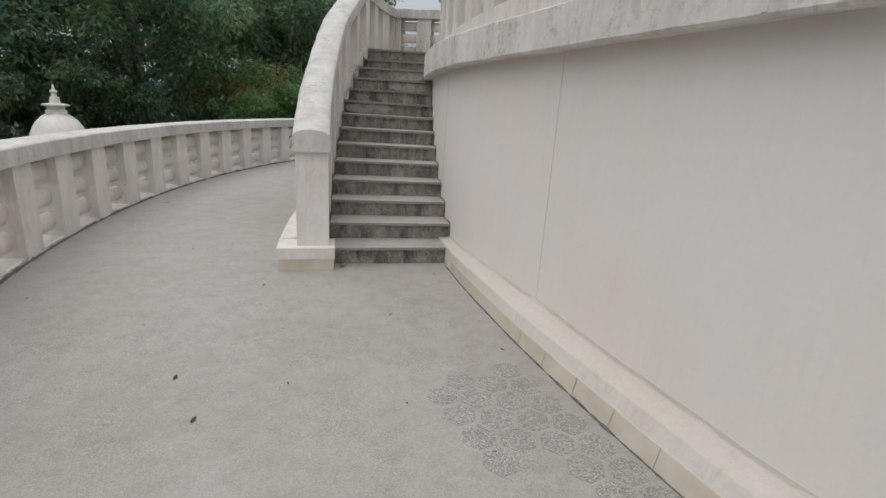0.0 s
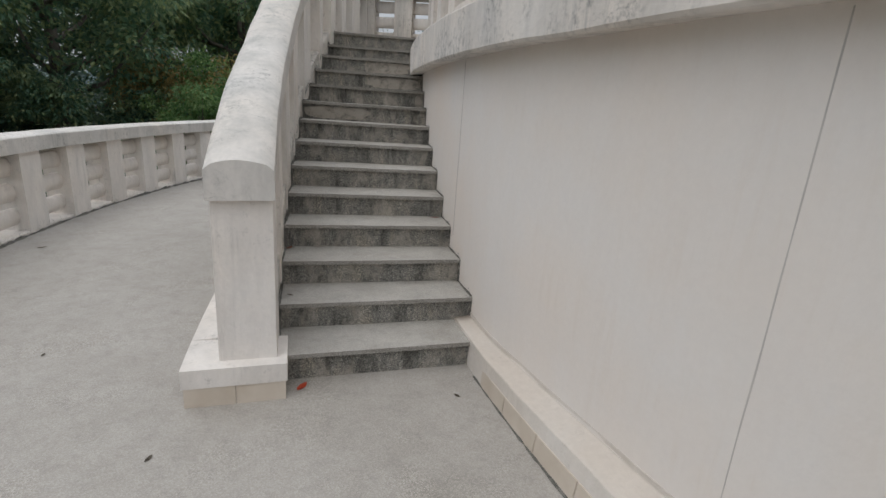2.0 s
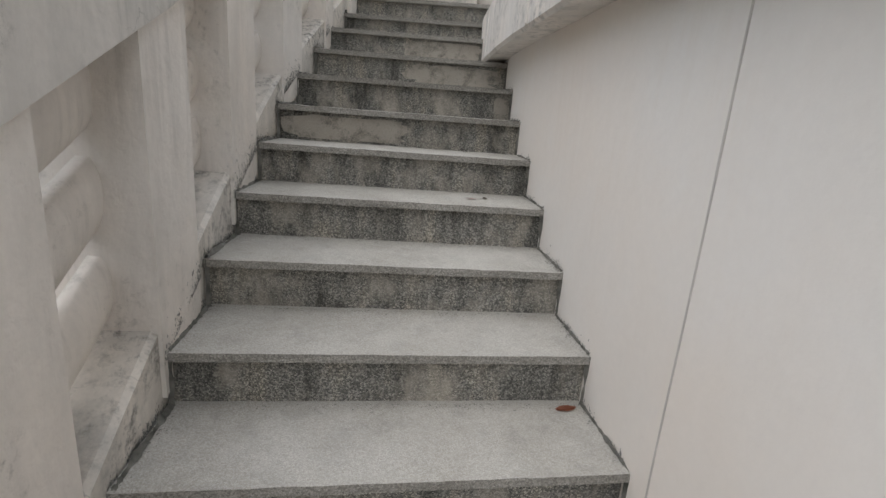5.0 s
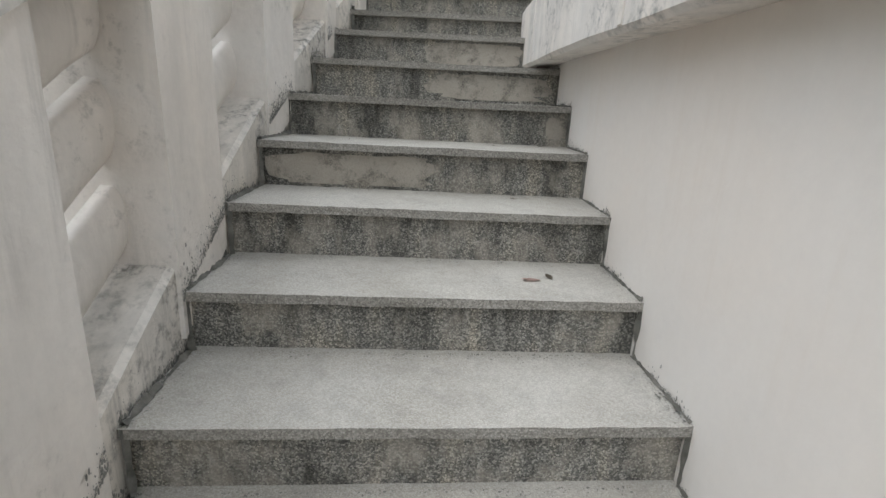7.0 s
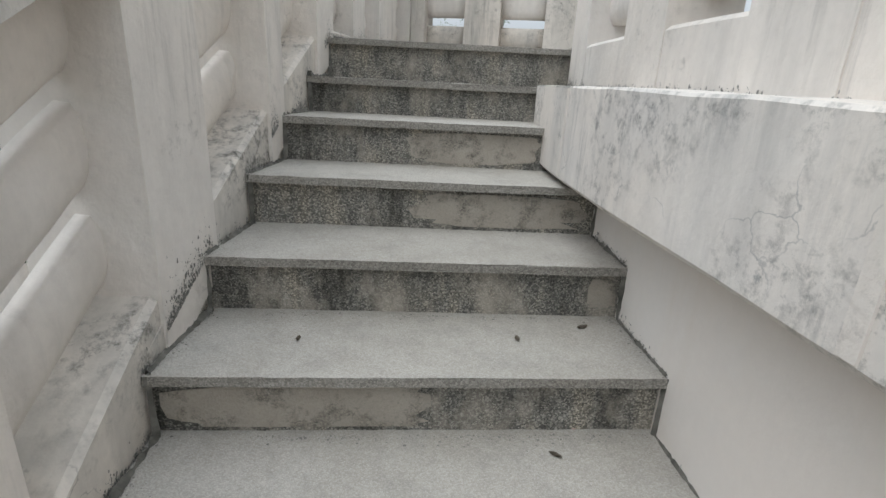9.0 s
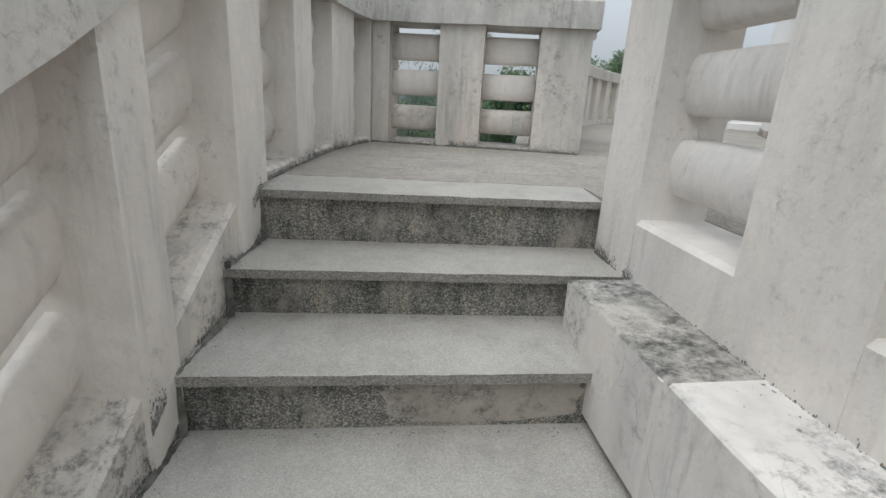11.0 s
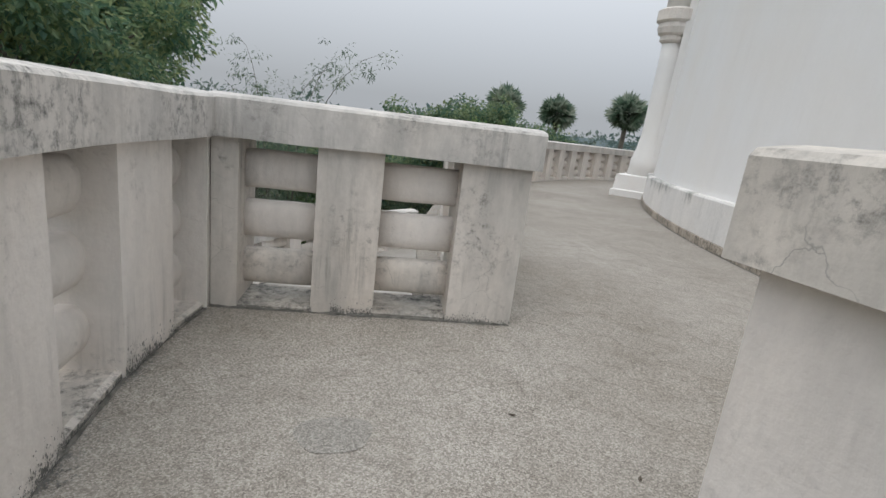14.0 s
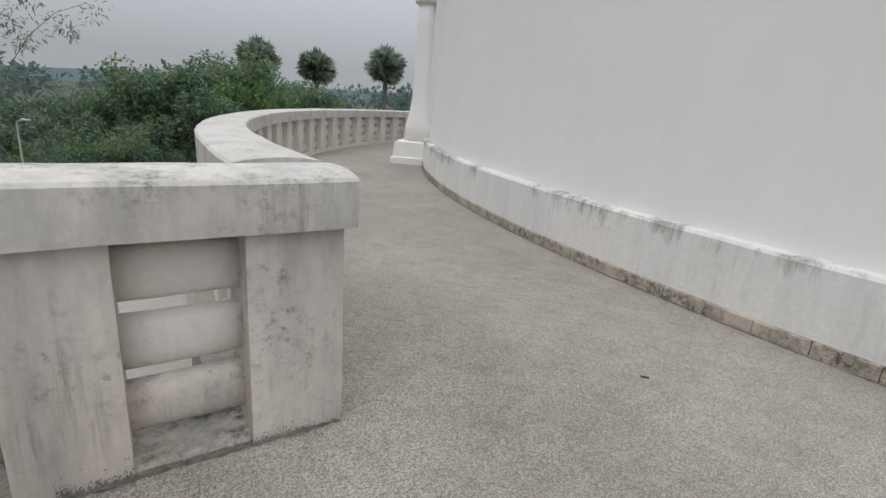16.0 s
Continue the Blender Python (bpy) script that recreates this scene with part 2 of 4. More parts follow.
RED = plain("red_scrap", (0.45, 0.06, 0.03), (0.65, 0.12, 0.05), 30, 0.6)
RUST = plain("rust_brown_leaf", (0.26, 0.09, 0.05), (0.38, 0.15, 0.085), 30, 0.7)
PINK = plain("pink_petal", (0.45, 0.30, 0.27), (0.5, 0.4, 0.36), 30, 0.7)
EARTH = plain("earth_and_grass", (0.03, 0.045, 0.015), (0.09, 0.09, 0.04), 0.6, 0.95, "World")
# pale blue-grey stands in for the air's haze over the hills
HILL = plain("haze_tinted_hills", (0.24, 0.31, 0.34), (0.28, 0.34, 0.37), 0.02, 1.0, "World")
BARK = plain("bark", (0.08, 0.07, 0.06), (0.18, 0.16, 0.13), 9, 0.9)
# broad-leaf greens are lightened to paint some aerial haze into the trees
LEAF = foliage("broad_leaves", (0.10, 0.195, 0.13), (0.185, 0.295, 0.16), (0.41, 0.45, 0.21))
LEAF4 = foliage("dark_green_leaves", (0.07, 0.145, 0.1), (0.13, 0.22, 0.125), (0.33, 0.37, 0.18))
LEAF2 = foliage("bright_leaves", (0.08, 0.17, 0.06), (0.17, 0.30, 0.10), (0.28, 0.38, 0.14))
LEAF3 = foliage("rusty_leaves", (0.18, 0.17, 0.065), (0.38, 0.27, 0.10), (0.52, 0.35, 0.15))
PALM = foliage("palm_leaves", (0.085, 0.14, 0.095), (0.18, 0.25, 0.165), (0.44, 0.46, 0.36), 0.9)
# distance haze is painted into these grey-teal leaf colours
FAR = foliage("haze_tinted_leaves", (0.10, 0.16, 0.155), (0.15, 0.21, 0.19), (0.21, 0.25, 0.20), 0.15)
METAL = plain("galvanised_metal", (0.35, 0.36, 0.37), (0.45, 0.45, 0.45), 20, 0.45)

# ---- building helpers ----
def empty(name, at=(0, 0, 0)):
    ob = new(name)
    ob.location = at
    ob.empty_display_size = 0.1
    return ob


def part(name, bm, mat, parent=None, label="", smooth=False):
    """Links a bmesh as one mesh object, under a thing or part."""
    bmesh.ops.recalc_face_normals(bm, faces=bm.faces)
    me = bpy.data.meshes.new(name)
    bm.to_mesh(me)
    bm.free()
    if smooth:
        me.polygons.foreach_set("use_smooth", [True] * len(me.polygons))
    me.materials.append(mat)
    ob = new(name, me)
    if parent is not None:
        ob.parent = parent
        ob.matrix_parent_inverse = Matrix.Translation(parent.location).inverted() if parent.parent is None else Matrix()
    if label:
        ob["label"] = label
    return ob


def arc(c, r):
    """A curved path about c: u is the angle (up from the -x side towards -y), off the distance outwards from r."""
    return lambda u, off: (c[0] - (r(u) + off) * math.cos(u), c[1] - (r(u) + off) * math.sin(u)) if callable(r) else (c[0] - (r + off) * math.cos(u), c[1] - (r + off) * math.sin(u))


def line(a, b):
    """A straight path from a to b: u is the distance along it, off the distance to its left."""
    d = (Vector(b) - Vector(a)).normalized()
    return lambda u, off: (a[0] + d.x * u - d.y * off, a[1] + d.y * u + d.x * off)


def sweep(path, us, profile, bm=None):
    """Sweeps a closed profile, a list of (off, z) or a function of u that gives one, along a path."""
    bm = bm or bmesh.new()
    rings = []
    for u in us:
        rings.append([bm.verts.new((*path(u, off), z)) for off, z in (profile(u) if callable(profile) else profile)])
    k = len(rings[0])
    for a, b in zip(rings, rings[1:]):
        for i in range(k):
            bm.faces.new((a[i], a[(i + 1) % k], b[(i + 1) % k], b[i]))
    bm.faces.new(rings[0])
    bm.faces.new(rings[-1][::-1])
    return bm


def steps_between(a, b, size):
    n = max(1, math.ceil(abs(b - a) / size))
    return [a + (b - a) * i / n for i in range(n + 1)]


def rounded(bm, width, segments=2, angle=0.6):
    """Bevels the sharp edges."""
    sharp = [e for e in bm.edges if len(e.link_faces) == 2 and e.calc_face_angle(0) > angle]
    bmesh.ops.bevel(bm, geom=sharp, offset=width, segments=segments, affect="EDGES", profile=0.6, clamp_overlap=True)
    return bm


def wobble(bm, amount, scale=3.0):
    """Hand-made unevenness."""
    for v in bm.verts:
        d = noise.noise_vector(v.co * scale)
        v.co += d * amount
    return bm


def interp(x, pts):
    if x <= pts[0][0]:
        return pts[0][1]
    for (a, p), (b, q) in zip(pts, pts[1:]):
        if x <= b:
            return p + (q - p) * (x - a) / (b - a)
    return pts[-1][1]


# ---- plan ----
C1, R_WALL = (18.6, 9.59), 19.01            # lower drum and stair
C2, R_DRUM = (16.375, 7.746), 14.10          # upper drum
C3, R_UP = (13.273, 8.95), 13.27            # upper terrace's rail beyond the landing
C4, R_LOW = (10.574, 9.268), 15.2           # lower terrace's rail
H = 0.178                                   # rise of a step
LAND = 14 * H
GROUND = -3.2


def nose(k):
    """Angle of the nosing of step k."""
    return 0.0890 - (k - 10) * 0.01713 + (0.0022 if k == 14 else 0.0)


def level(k):
    """Height of step k; the two topmost lie a little low."""
    return k * H - (0.022 if k == 13 else 0.012 if k == 14 else 0.0)


def stair_out(u):
    """Radius of the stair rail's inner face."""
    return interp(u, [(0.0, 20.14), (0.02, 20.16), (0.1, 20.29), (0.2, 20.30), (0.3, 20.31)])


def wall_r(u):
    """Radius of the lower drum's face."""
    return interp(u, [(0.0, 19.01), (0.2, 19.01), (0.243, 18.995), (0.27, 18.95), (0.30, 18.915), (0.3335, 18.875), (0.42, 18.87), (1, 18.87)])


# ---- ground and terraces ----
bm = bmesh.new()
bmesh.ops.create_circle(bm, cap_ends=True, radius=2500, segments=64, matrix=Matrix.Translation((0, 0, GROUND)))
tagged(part("ground", bm, EARTH), "dark grassy earth below the terraces", "ground", kind="structure")

bm = bmesh.new()
bmesh.ops.create_cone(bm, cap_ends=True, segments=160, radius1=R_LOW + 0.45, radius2=R_LOW + 0.45, depth=-GROUND, matrix=Matrix.Translation((*C4, GROUND / 2)))
lower_floor = tagged(part("floor_lower", bm, FLOOR), "worn pebble-washed terrace floor, grey and stained", "terrace floor", kind="structure")

outline = [arc(C1, 18.72)(u, 0) for u in steps_between(1.0, 0.03, 0.03)]
outline += [arc(C1, 18.93)(0.0234, 0), arc(C1, 18.93)(nose(14) - 0.0128, 0), arc(C1, 20.3)(nose(14) - 0.0128, 0)]
outline += [arc(C3, 15.1)(u, 0) for u in steps_between(-0.045, -0.145, 0.02)]
outline += [(0.16, 11.03)] + [arc(C3, R_UP + 0.45)(u, 0) for u in steps_between(-0.15, -2.2, 0.03)]
outline += [(32, 24), (32, -8)]
bm = bmesh.new()
ring = [bm.verts.new((x, y, LAND)) for x, y in outline]
low = [bm.verts.new((x, y, -0.05)) for x, y in outline]
bmesh.ops.triangle_fill(bm, use_beauty=True, use_dissolve=False, edges=[bm.edges.new((a, b)) for a, b in zip(ring, ring[1:] + ring[:1])])
for i in range(len(ring)):
    j = (i + 1) % len(ring)
    bm.faces.new((ring[i], ring[j], low[j], low[i]))
upper_floor = tagged(part("floor_upper", bm, FLOOR2), "pebble-washed upper terrace floor, grey-brown", "terrace floor", kind="structure")

# ---- lower drum: wall, cornice and kerb ----
us = steps_between(0.95, 0.0375, 0.02)
bm = sweep(arc(C1, wall_r), us, [(0, -0.03), (0, 2.06), (-0.3, 2.06), (-0.3, -0.03)])
tagged(part("wall_lower_drum", bm, WALL, smooth=False), "smooth curved off-white plastered drum wall", "wall", kind="structure")


def cornice_low(u):
    return 1.975


def cornice_top(u):
    return 2.305 - 0.28 * max(0, u - 0.08)


bm = sweep(arc(C1, wall_r), steps_between(0.95, 0.0415, 0.01), lambda u: [(-0.2, cornice_low(u)), (0.0, cornice_low(u) + 0.01), (0.13, cornice_low(u)), (0.145, cornice_low(u) + 0.015), (0.145, cornice_top(u) - 0.007), (0.139, cornice_top(u)), (-0.4, cornice_top(u) + 0.008)])
cornice = part("cornice", wobble(bm, 0.006), CORNICE)
cornice.data.materials.append(TIP)
for f in cornice.data.polygons:
    if f.center.y > 8.3 and (f.center.z > 2.275 or f.center.y > 8.74):
        f.material_index = 1
tagged(cornice, "weathered white projecting cornice with mould stains", "cornice", kind="structure")


for u, w in ((0.0700, 0.0005), (0.1355, 0.0008), (0.4131, 0.0006)):
    bm = wobble(sweep(arc(C1, wall_r), [u + w, u, u - w], [(0.13, cornice_low(u) + 0.004), (0.13, cornice_top(u) - 0.004), (0.149, cornice_top(u) - 0.008), (0.149, cornice_low(u) + 0.02)]), 0.006)
    part("joint_band", bm, PLASTER, cornice, "pale plastered joint across the cornice")


def kerb_top(u):
    return interp(u, [(0.2, 0.2), (0.34, 0.2), (0.42, 0.21), (1, 0.22)])


def kerb_foot(u):
    """Distance of the kerb's foot from the wall's face."""
    return interp(u, [(0.2, 19.12), (0.25, 19.112), (0.312, 19.077), (0.35, 19.062), (0.378, 19.05), (0.42, 19.04), (1, 19.04)]) - wall_r(u)


def kerb_edge(u):
    """Distance of the kerb's upper edge from the wall's face."""
    return kerb_foot(u) - interp(u, [(0.26, 0.002), (0.31, 0.03), (0.35, 0.038), (0.39, 0.055), (1, 0.06)])


kerb = empty("kerb", (*arc(C1, R_WALL)(0.3, 0), 0))
tagged(kerb, "low plastered kerb along the drum wall's foot", "kerb", kind="structure")


def kerb_ring(u):
    e, z = kerb_edge(u), kerb_top(u)
    h = interp(u, [(0.25, 0.008), (0.29, 0.03), (0.34, 0.055), (1, 0.06)])
    hollow = [(e * f, z + 0.002 + h * (1 - f) ** 2.5) for f in (0.0, 0.06, 0.14, 0.25, 0.4, 0.6, 0.8)]
    return [(-0.02, -0.02), (-0.02, z + h + 0.03), (0.003, z + h + 0.03)] + hollow + [(e - 0.006, z), (e, z - 0.006), (kerb_foot(u) - 0.005, -0.02)]


bm = wobble(wobble(sweep(arc(C1, wall_r), steps_between(0.95, nose(2) - 0.0008, 0.006), kerb_ring), 0.004), 0.003, 14)
bmesh.ops.recalc_face_normals(bm, faces=bm.faces)
kerb_body = part("kerb_top", bm, KERB, kerb)
kerb_body.data.materials.append(SAND)
# upturned faces take the darker, sandier plaster
for f in kerb_body.data.polygons:
    if f.normal.z > 0.3:
        f.material_index, f.use_smooth = 1, True
u = 0.62
while u > 0.262:
    w = 0.0172 * random.uniform(0.95, 1.05)
    o = random.uniform(-0.0015, 0.0015)
    bm = sweep(arc(C1, wall_r), [u, u - w / 2, u - w + 0.0004], lambda u: [(kerb_foot(u) - 0.03, -0.02), (kerb_edge(u) - 0.02, kerb_top(u) * 0.55), ((kerb_edge(u) + kerb_foot(u)) / 2 + o, kerb_top(u) * 0.55), (kerb_foot(u) + 0.004 + o, -0.02)])
    part("tile", bm, TILE, kerb)
    u -= w

# ---- stair ----
stair = empty("staircase", (*arc(C1, 19.6)(nose(1), 0), 0))
tagged(stair, "curved flight of grey terrazzo steps with stained risers", "stairs", kind="structure")
risers = {}
for k in range(1, 15):
    a, b = nose(k), nose(k + 1) - 0.003
    if k == 14:
        b = nose(14) - 0.0129
    z = level(k)
    deep = -0.09 if k == 14 else -0.088 if k == 13 else 0.0 - 0.03 * (k < 3)
    out = lambda u, r=0: stair_out(u) - R_WALL
    p = arc(C1, R_WALL)
    shift = random.uniform(-0.004, 0.004)
    us = steps_between(a - 0.0012, b, 0.01)
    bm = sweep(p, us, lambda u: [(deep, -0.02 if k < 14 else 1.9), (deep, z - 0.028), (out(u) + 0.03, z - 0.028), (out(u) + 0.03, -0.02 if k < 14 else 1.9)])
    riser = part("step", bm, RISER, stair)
    risers[k] = riser

    def slab(u):
        top = z + (0.011 * (a - u) / (a - b) if k == 14 else 0)
        offs = [deep + (out(u) + 0.012 - deep) * i / 34 for i in range(35)]
        return [(o, z - 0.028) for o in offs[::-1]] + [(o, top) for o in offs]

    bm = wobble(sweep(p, [a + 0.0004, a - 0.0004] + steps_between(a - 0.002, b, 0.005), slab), 0.0026, 21)
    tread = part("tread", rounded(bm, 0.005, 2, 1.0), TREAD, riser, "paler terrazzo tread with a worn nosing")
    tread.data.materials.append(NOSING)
    # upright faces of the tread take the darker nosing terrazzo
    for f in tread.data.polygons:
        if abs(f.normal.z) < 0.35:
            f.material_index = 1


# ---- balustrades ----
def power(v, e):
    return math.copysign(abs(v) ** e, v)


def balustrade(thing, path, posts, low, high, cap, thick=0.30, sill=0.06, cap_from=None, cap_to=None, grain=0.02, capover=0.035, crown=0.016, body=None, top=None, ledge=None, sunk=0.02, inset=0.09, bulge=0.034, depth=0.135):
    """Posts, three bowed slats and a sill in each bay, and a broad cap. posts: (start, end) along the path; low and high: the
    foot and the underside of the cap, functions of u; off runs from 0 (the walked side) outwards to thick."""
    for a, b in posts:
        us = steps_between(a, b, grain)
        bm = sweep(path, us, lambda u: [(0, low(u) - sunk), (0, high(u) + 0.004), (thick, high(u) + 0.004), (thick, low(u) - sunk)])
        part("post", rounded(bm, 0.014, 3), body or PLASTER, thing)
    for (a0, a), (b, b1) in zip(posts, posts[1:]):
        grow = 0.01 if b > a else -0.01
        us = steps_between(a - grow, b + grow, grain * 0.7)
        part("sill", sweep(path, us, lambda u: [(0.012, low(u) - 0.02), (0.012, low(u) + sill), (0.03, low(u) + sill + 0.012), (thick - 0.02, low(u) + sill + 0.012), (thick - 0.02, low(u) - 0.02)]), ledge or body or PLASTER, thing)
        for f0, f1 in ((0.12, 0.328), (0.414, 0.630), (0.712, 0.933)):
            def barrel(u):
                z0, tall = low(u), high(u) - low(u)
                zc, hh = z0 + tall * (f0 + f1) / 2, tall * (f1 - f0) / 2
                front = [(inset + bulge * abs(i / 6 - 1) ** 2.6, zc + hh * (i / 6 - 1)) for i in range(13)]
                return front + [(inset + depth - 0.01, zc + hh + 0.004), (inset + depth, zc + hh * 0.85), (inset + depth, zc - hh * 0.85), (inset + depth - 0.01, zc - hh)]
            bm = wobble(sweep(path, us, barrel), 0.003, 9)
            for e in bm.edges:
                e.smooth = e.calc_face_angle(1.0) < 0.55
            part("slat", bm, MOULDY if f0 < 0.2 and sunk < 0.1 and body else PLASTER, thing, smooth=True)
    if cap_from is None:
        cap_from, cap_to = posts[0][0], posts[-1][1]

    def cap_ring(u):
        z, c = high(u), cap(u)
        o = capover
        return [(-o, z), (-o, z + c - 0.012), (-o + 0.012, z + c), (thick * 0.08, z + c + crown * 0.5), (thick * 0.28, z + c + crown * 0.88), (thick * 0.5, z + c + crown), (thick * 0.72, z + c + crown * 0.88), (thick * 0.92, z + c + crown * 0.5), (thick + o - 0.012, z + c), (thick + o, z + c - 0.012), (thick + o, z)]

    bm = sweep(path, steps_between(cap_from, cap_to, grain), cap_ring)
    bm = wobble(wobble(bm, 0.005), 0.003, 11)
    bmesh.ops.recalc_face_normals(bm, faces=bm.faces)
    for e in bm.edges:
        e.smooth = e.calc_face_angle(1.0) < 0.45
    part("cap", bm, top or CAP, thing, "thick weathered cap, pale on top", smooth=True)


def cap_low(u):
    """Underside of the stair rail's cap."""
    return interp(u, [(0.0, 3.268), (0.0225, 3.268), (0.0255, 3.25), (0.0398, 3.126), (0.10, 2.525), (0.1688, 1.822), (0.2123, 1.457), (0.2256, 1.347), (0.242, 1.2), (0.253, 1.105)])


def stair_foot(u):
    """The nosing line, on which the stair rail's sills run."""
    return max(-0.0, min(LAND, (10 + (0.0890 - u) / 0.01713) * H + 0.02))


rail = empty("stair_balustrade", (*arc(C1, 20.45)(0.25, 0), 0))
tagged(rail, "whitewashed concrete stair balustrade with barrel slats and stained cap", "balustrade", kind="structure")
balustrade(rail, arc(C1, stair_out), [(0.2483, 0.2315), (0.211, 0.197), (0.176, 0.161), (0.1415, 0.125), (0.1005, 0.085), (0.061, 0.0535), (0.0315, 0.0188)],
           stair_foot, cap_low, lambda u: interp(u, [(0.0, 0.16), (0.02, 0.17), (0.2, 0.18), (0.26, 0.16)]), cap_from=0.2505, cap_to=0.0190, grain=0.006, crown=0.04, capover=0.014, ledge=MOULDY, sunk=0.14, inset=0.115, bulge=0.022, depth=0.065)

pedestal = empty("newel_pedestal", (*arc(C1, 20.5)(0.25, 0), 0))
tagged(pedestal, "low plinth of the stair rail with tan tiles below", "plinth", kind="structure")
bm = sweep(arc(C1, 20.25), [0.2524, 0.243, 0.2352], [(0, 0.115), (0, 0.225), (0.54, 0.225), (0.54, 0.115)])
part("slab", rounded(bm, 0.01), PLASTER, pedestal)
bm = sweep(arc(C1, 20.25), [0.2517, 0.243, 0.2352], [(0.02, -0.02), (0.02, 0.115), (0.52, 0.115), (0.52, -0.02)])
part("core", bm, KERB, pedestal)
for a, b in ((0.01, 0.268), (0.2715, 0.53)):
    part("tile", sweep(arc(C1, 20.25), [0.2522, 0.2515], [(a, -0.02), (a, 0.113), (b, 0.113), (b, -0.02)]), TILE, pedestal)
for a, b in ((0.01, 0.021), (0.519, 0.53)):
    part("tile", sweep(arc(C1, 20.25), [0.25145, 0.2353], [(a, -0.02), (a, 0.113), (b, 0.113), (b, -0.02)]), TILE, pedestal)
bm = sweep(arc(C1, 20.6), steps_between(0.2352, 0.02, 0.02), [(-0.02, -0.02), (-0.02, 0.24), (0.0, 0.24), (0.19, 0.225), (0.19, -0.02)])
part("plinth", bm, PLASTER, pedestal)
bm = sweep(arc(C1, stair_out), steps_between(0.2352, -0.005, 0.02), lambda u: [(0.0135, -0.02), (0.0135, stair_foot(u) - 0.004), (0.28, stair_foot(u) - 0.004), (0.28, -0.02)])
part("stringer", bm, MOULDY, pedestal)

landing = empty("landing_balustrade", (*arc(C3, 14.9)(-0.06, 0), LAND))
tagged(landing, "weathered white landing balustrade with barrel slats", "balustrade", kind="structure")
lp = arc(C3, lambda u: interp(u, [(-0.135, 14.745), (-0.115, 14.79), (-0.091, 14.825), (-0.05, 14.83), (-0.03, 14.832), (-0.017, 14.85), (0, 14.86)]))


def yu(y):
    return (C3[1] - y) / 14.82


balustrade(landing, lp, [(yu(9.1), yu(9.2)), (yu(9.64), yu(9.91)), (yu(10.29), yu(10.65)), (yu(10.93), yu(11.2))], lambda u: LAND, lambda u: 3.262, lambda u: 0.17, top=CAP2, ledge=MOULDY, cap_from=yu(9.19), cap_to=yu(11.24), grain=0.02, sill=0.022, inset=0.1, bulge=0.032, depth=0.09)

panel = empty("return_balustrade", (-0.6, 10.9, LAND))
tagged(panel, "straight balustrade panel at the landing, streaked with mould", "balustrade", kind="structure")
pa, pb = (-1.335, 10.945), (0.065, 10.705)
pl = line(pa, pb)
plen = math.hypot(pb[0] - pa[0], pb[1] - pa[1])


def px(x):
    return (x - pa[0]) / (pb[0] - pa[0]) * plen


balustrade(panel, pl, [(0.002, px(-1.22)), (px(-0.892), px(-0.605)), (px(-0.255), plen)], lambda u: LAND, lambda u: 3.266, lambda u: 0.17, cap_from=-0.01, cap_to=plen + 0.035, grain=0.2, sill=0.014, inset=0.1, bulge=0.022, depth=0.085, body=STREAKED, top=CAP2, ledge=TIP)

north = empty("terrace_balustrade", (*arc(C3, 13.3)(-0.5, 0), LAND))
tagged(north, "curving white balustrade round the upper terrace", "balustrade", kind="structure")
posts = [(-0.171 - 0.0526 * k, -0.171 - 0.0526 * k - 0.0226) for k in range(34)]
balustrade(north, arc(C3, R_UP), posts, lambda u: LAND, lambda u: interp(u, [(-0.5, 3.215), (-0.16, 3.266)]), lambda u: 0.165, cap_from=-0.1625, grain=0.02, cap_to=posts[-1][1])

south = empty("drum_balustrade", (*arc(C1, 18.8)(0.2, 0), LAND))
tagged(south, "white balustrade standing on the drum's cornice", "balustrade", kind="structure")
posts = [(0.0241, 0.0385), (0.0634, 0.0800)] + [(0.101 + 0.038 * k, 0.1165 + 0.038 * k) for k in range(20)]


def drum_floor(u):
    return LAND - 0.28 * max(0, u - 0.08)


balustrade(south, lambda u, off: arc(C1, 18.945)(u, -off), posts, lambda u: drum_floor(u) - 0.02, lambda u: drum_floor(u) + 0.78, lambda u: 0.16, thick=0.23, sill=-0.02, cap_from=0.0222, cap_to=posts[-1][1], grain=0.02, capover=0.04, inset=0.08, bulge=0.026, depth=0.11, sunk=0.24, top=MOULDY)
bm = sweep(arc(C1, 18.945), steps_between(0.0246, 0.9, 0.02), lambda u: [(-0.226, 2.2 - 0.28 * max(0, u - 0.08)), (-0.226, drum_floor(u) - 0.002), (-0.02, drum_floor(u) - 0.006), (-0.003, drum_floor(u) - 0.02), (-0.003, 2.2 - 0.28 * max(0, u - 0.08))])
part("base", bm, PLASTER, south)

lower = empty("lower_balustrade", (*arc(C4, 15.3)(0.1, 0), 0))
tagged(lower, "curved white balustrade of the lower terrace with barrel slats", "balustrade", kind="structure")
posts = [(0.3188 + 0.0552 * 9 + 0.0225 - 0.0552 * k, 0.3188 + 0.0552 * 9 - 0.0552 * k) for k in range(34)]
balustrade(lower, arc(C4, R_LOW), posts, lambda u: 0.0, lambda u: 0.88, lambda u: 0.165, grain=0.02, sill=0.03, depth=0.075)

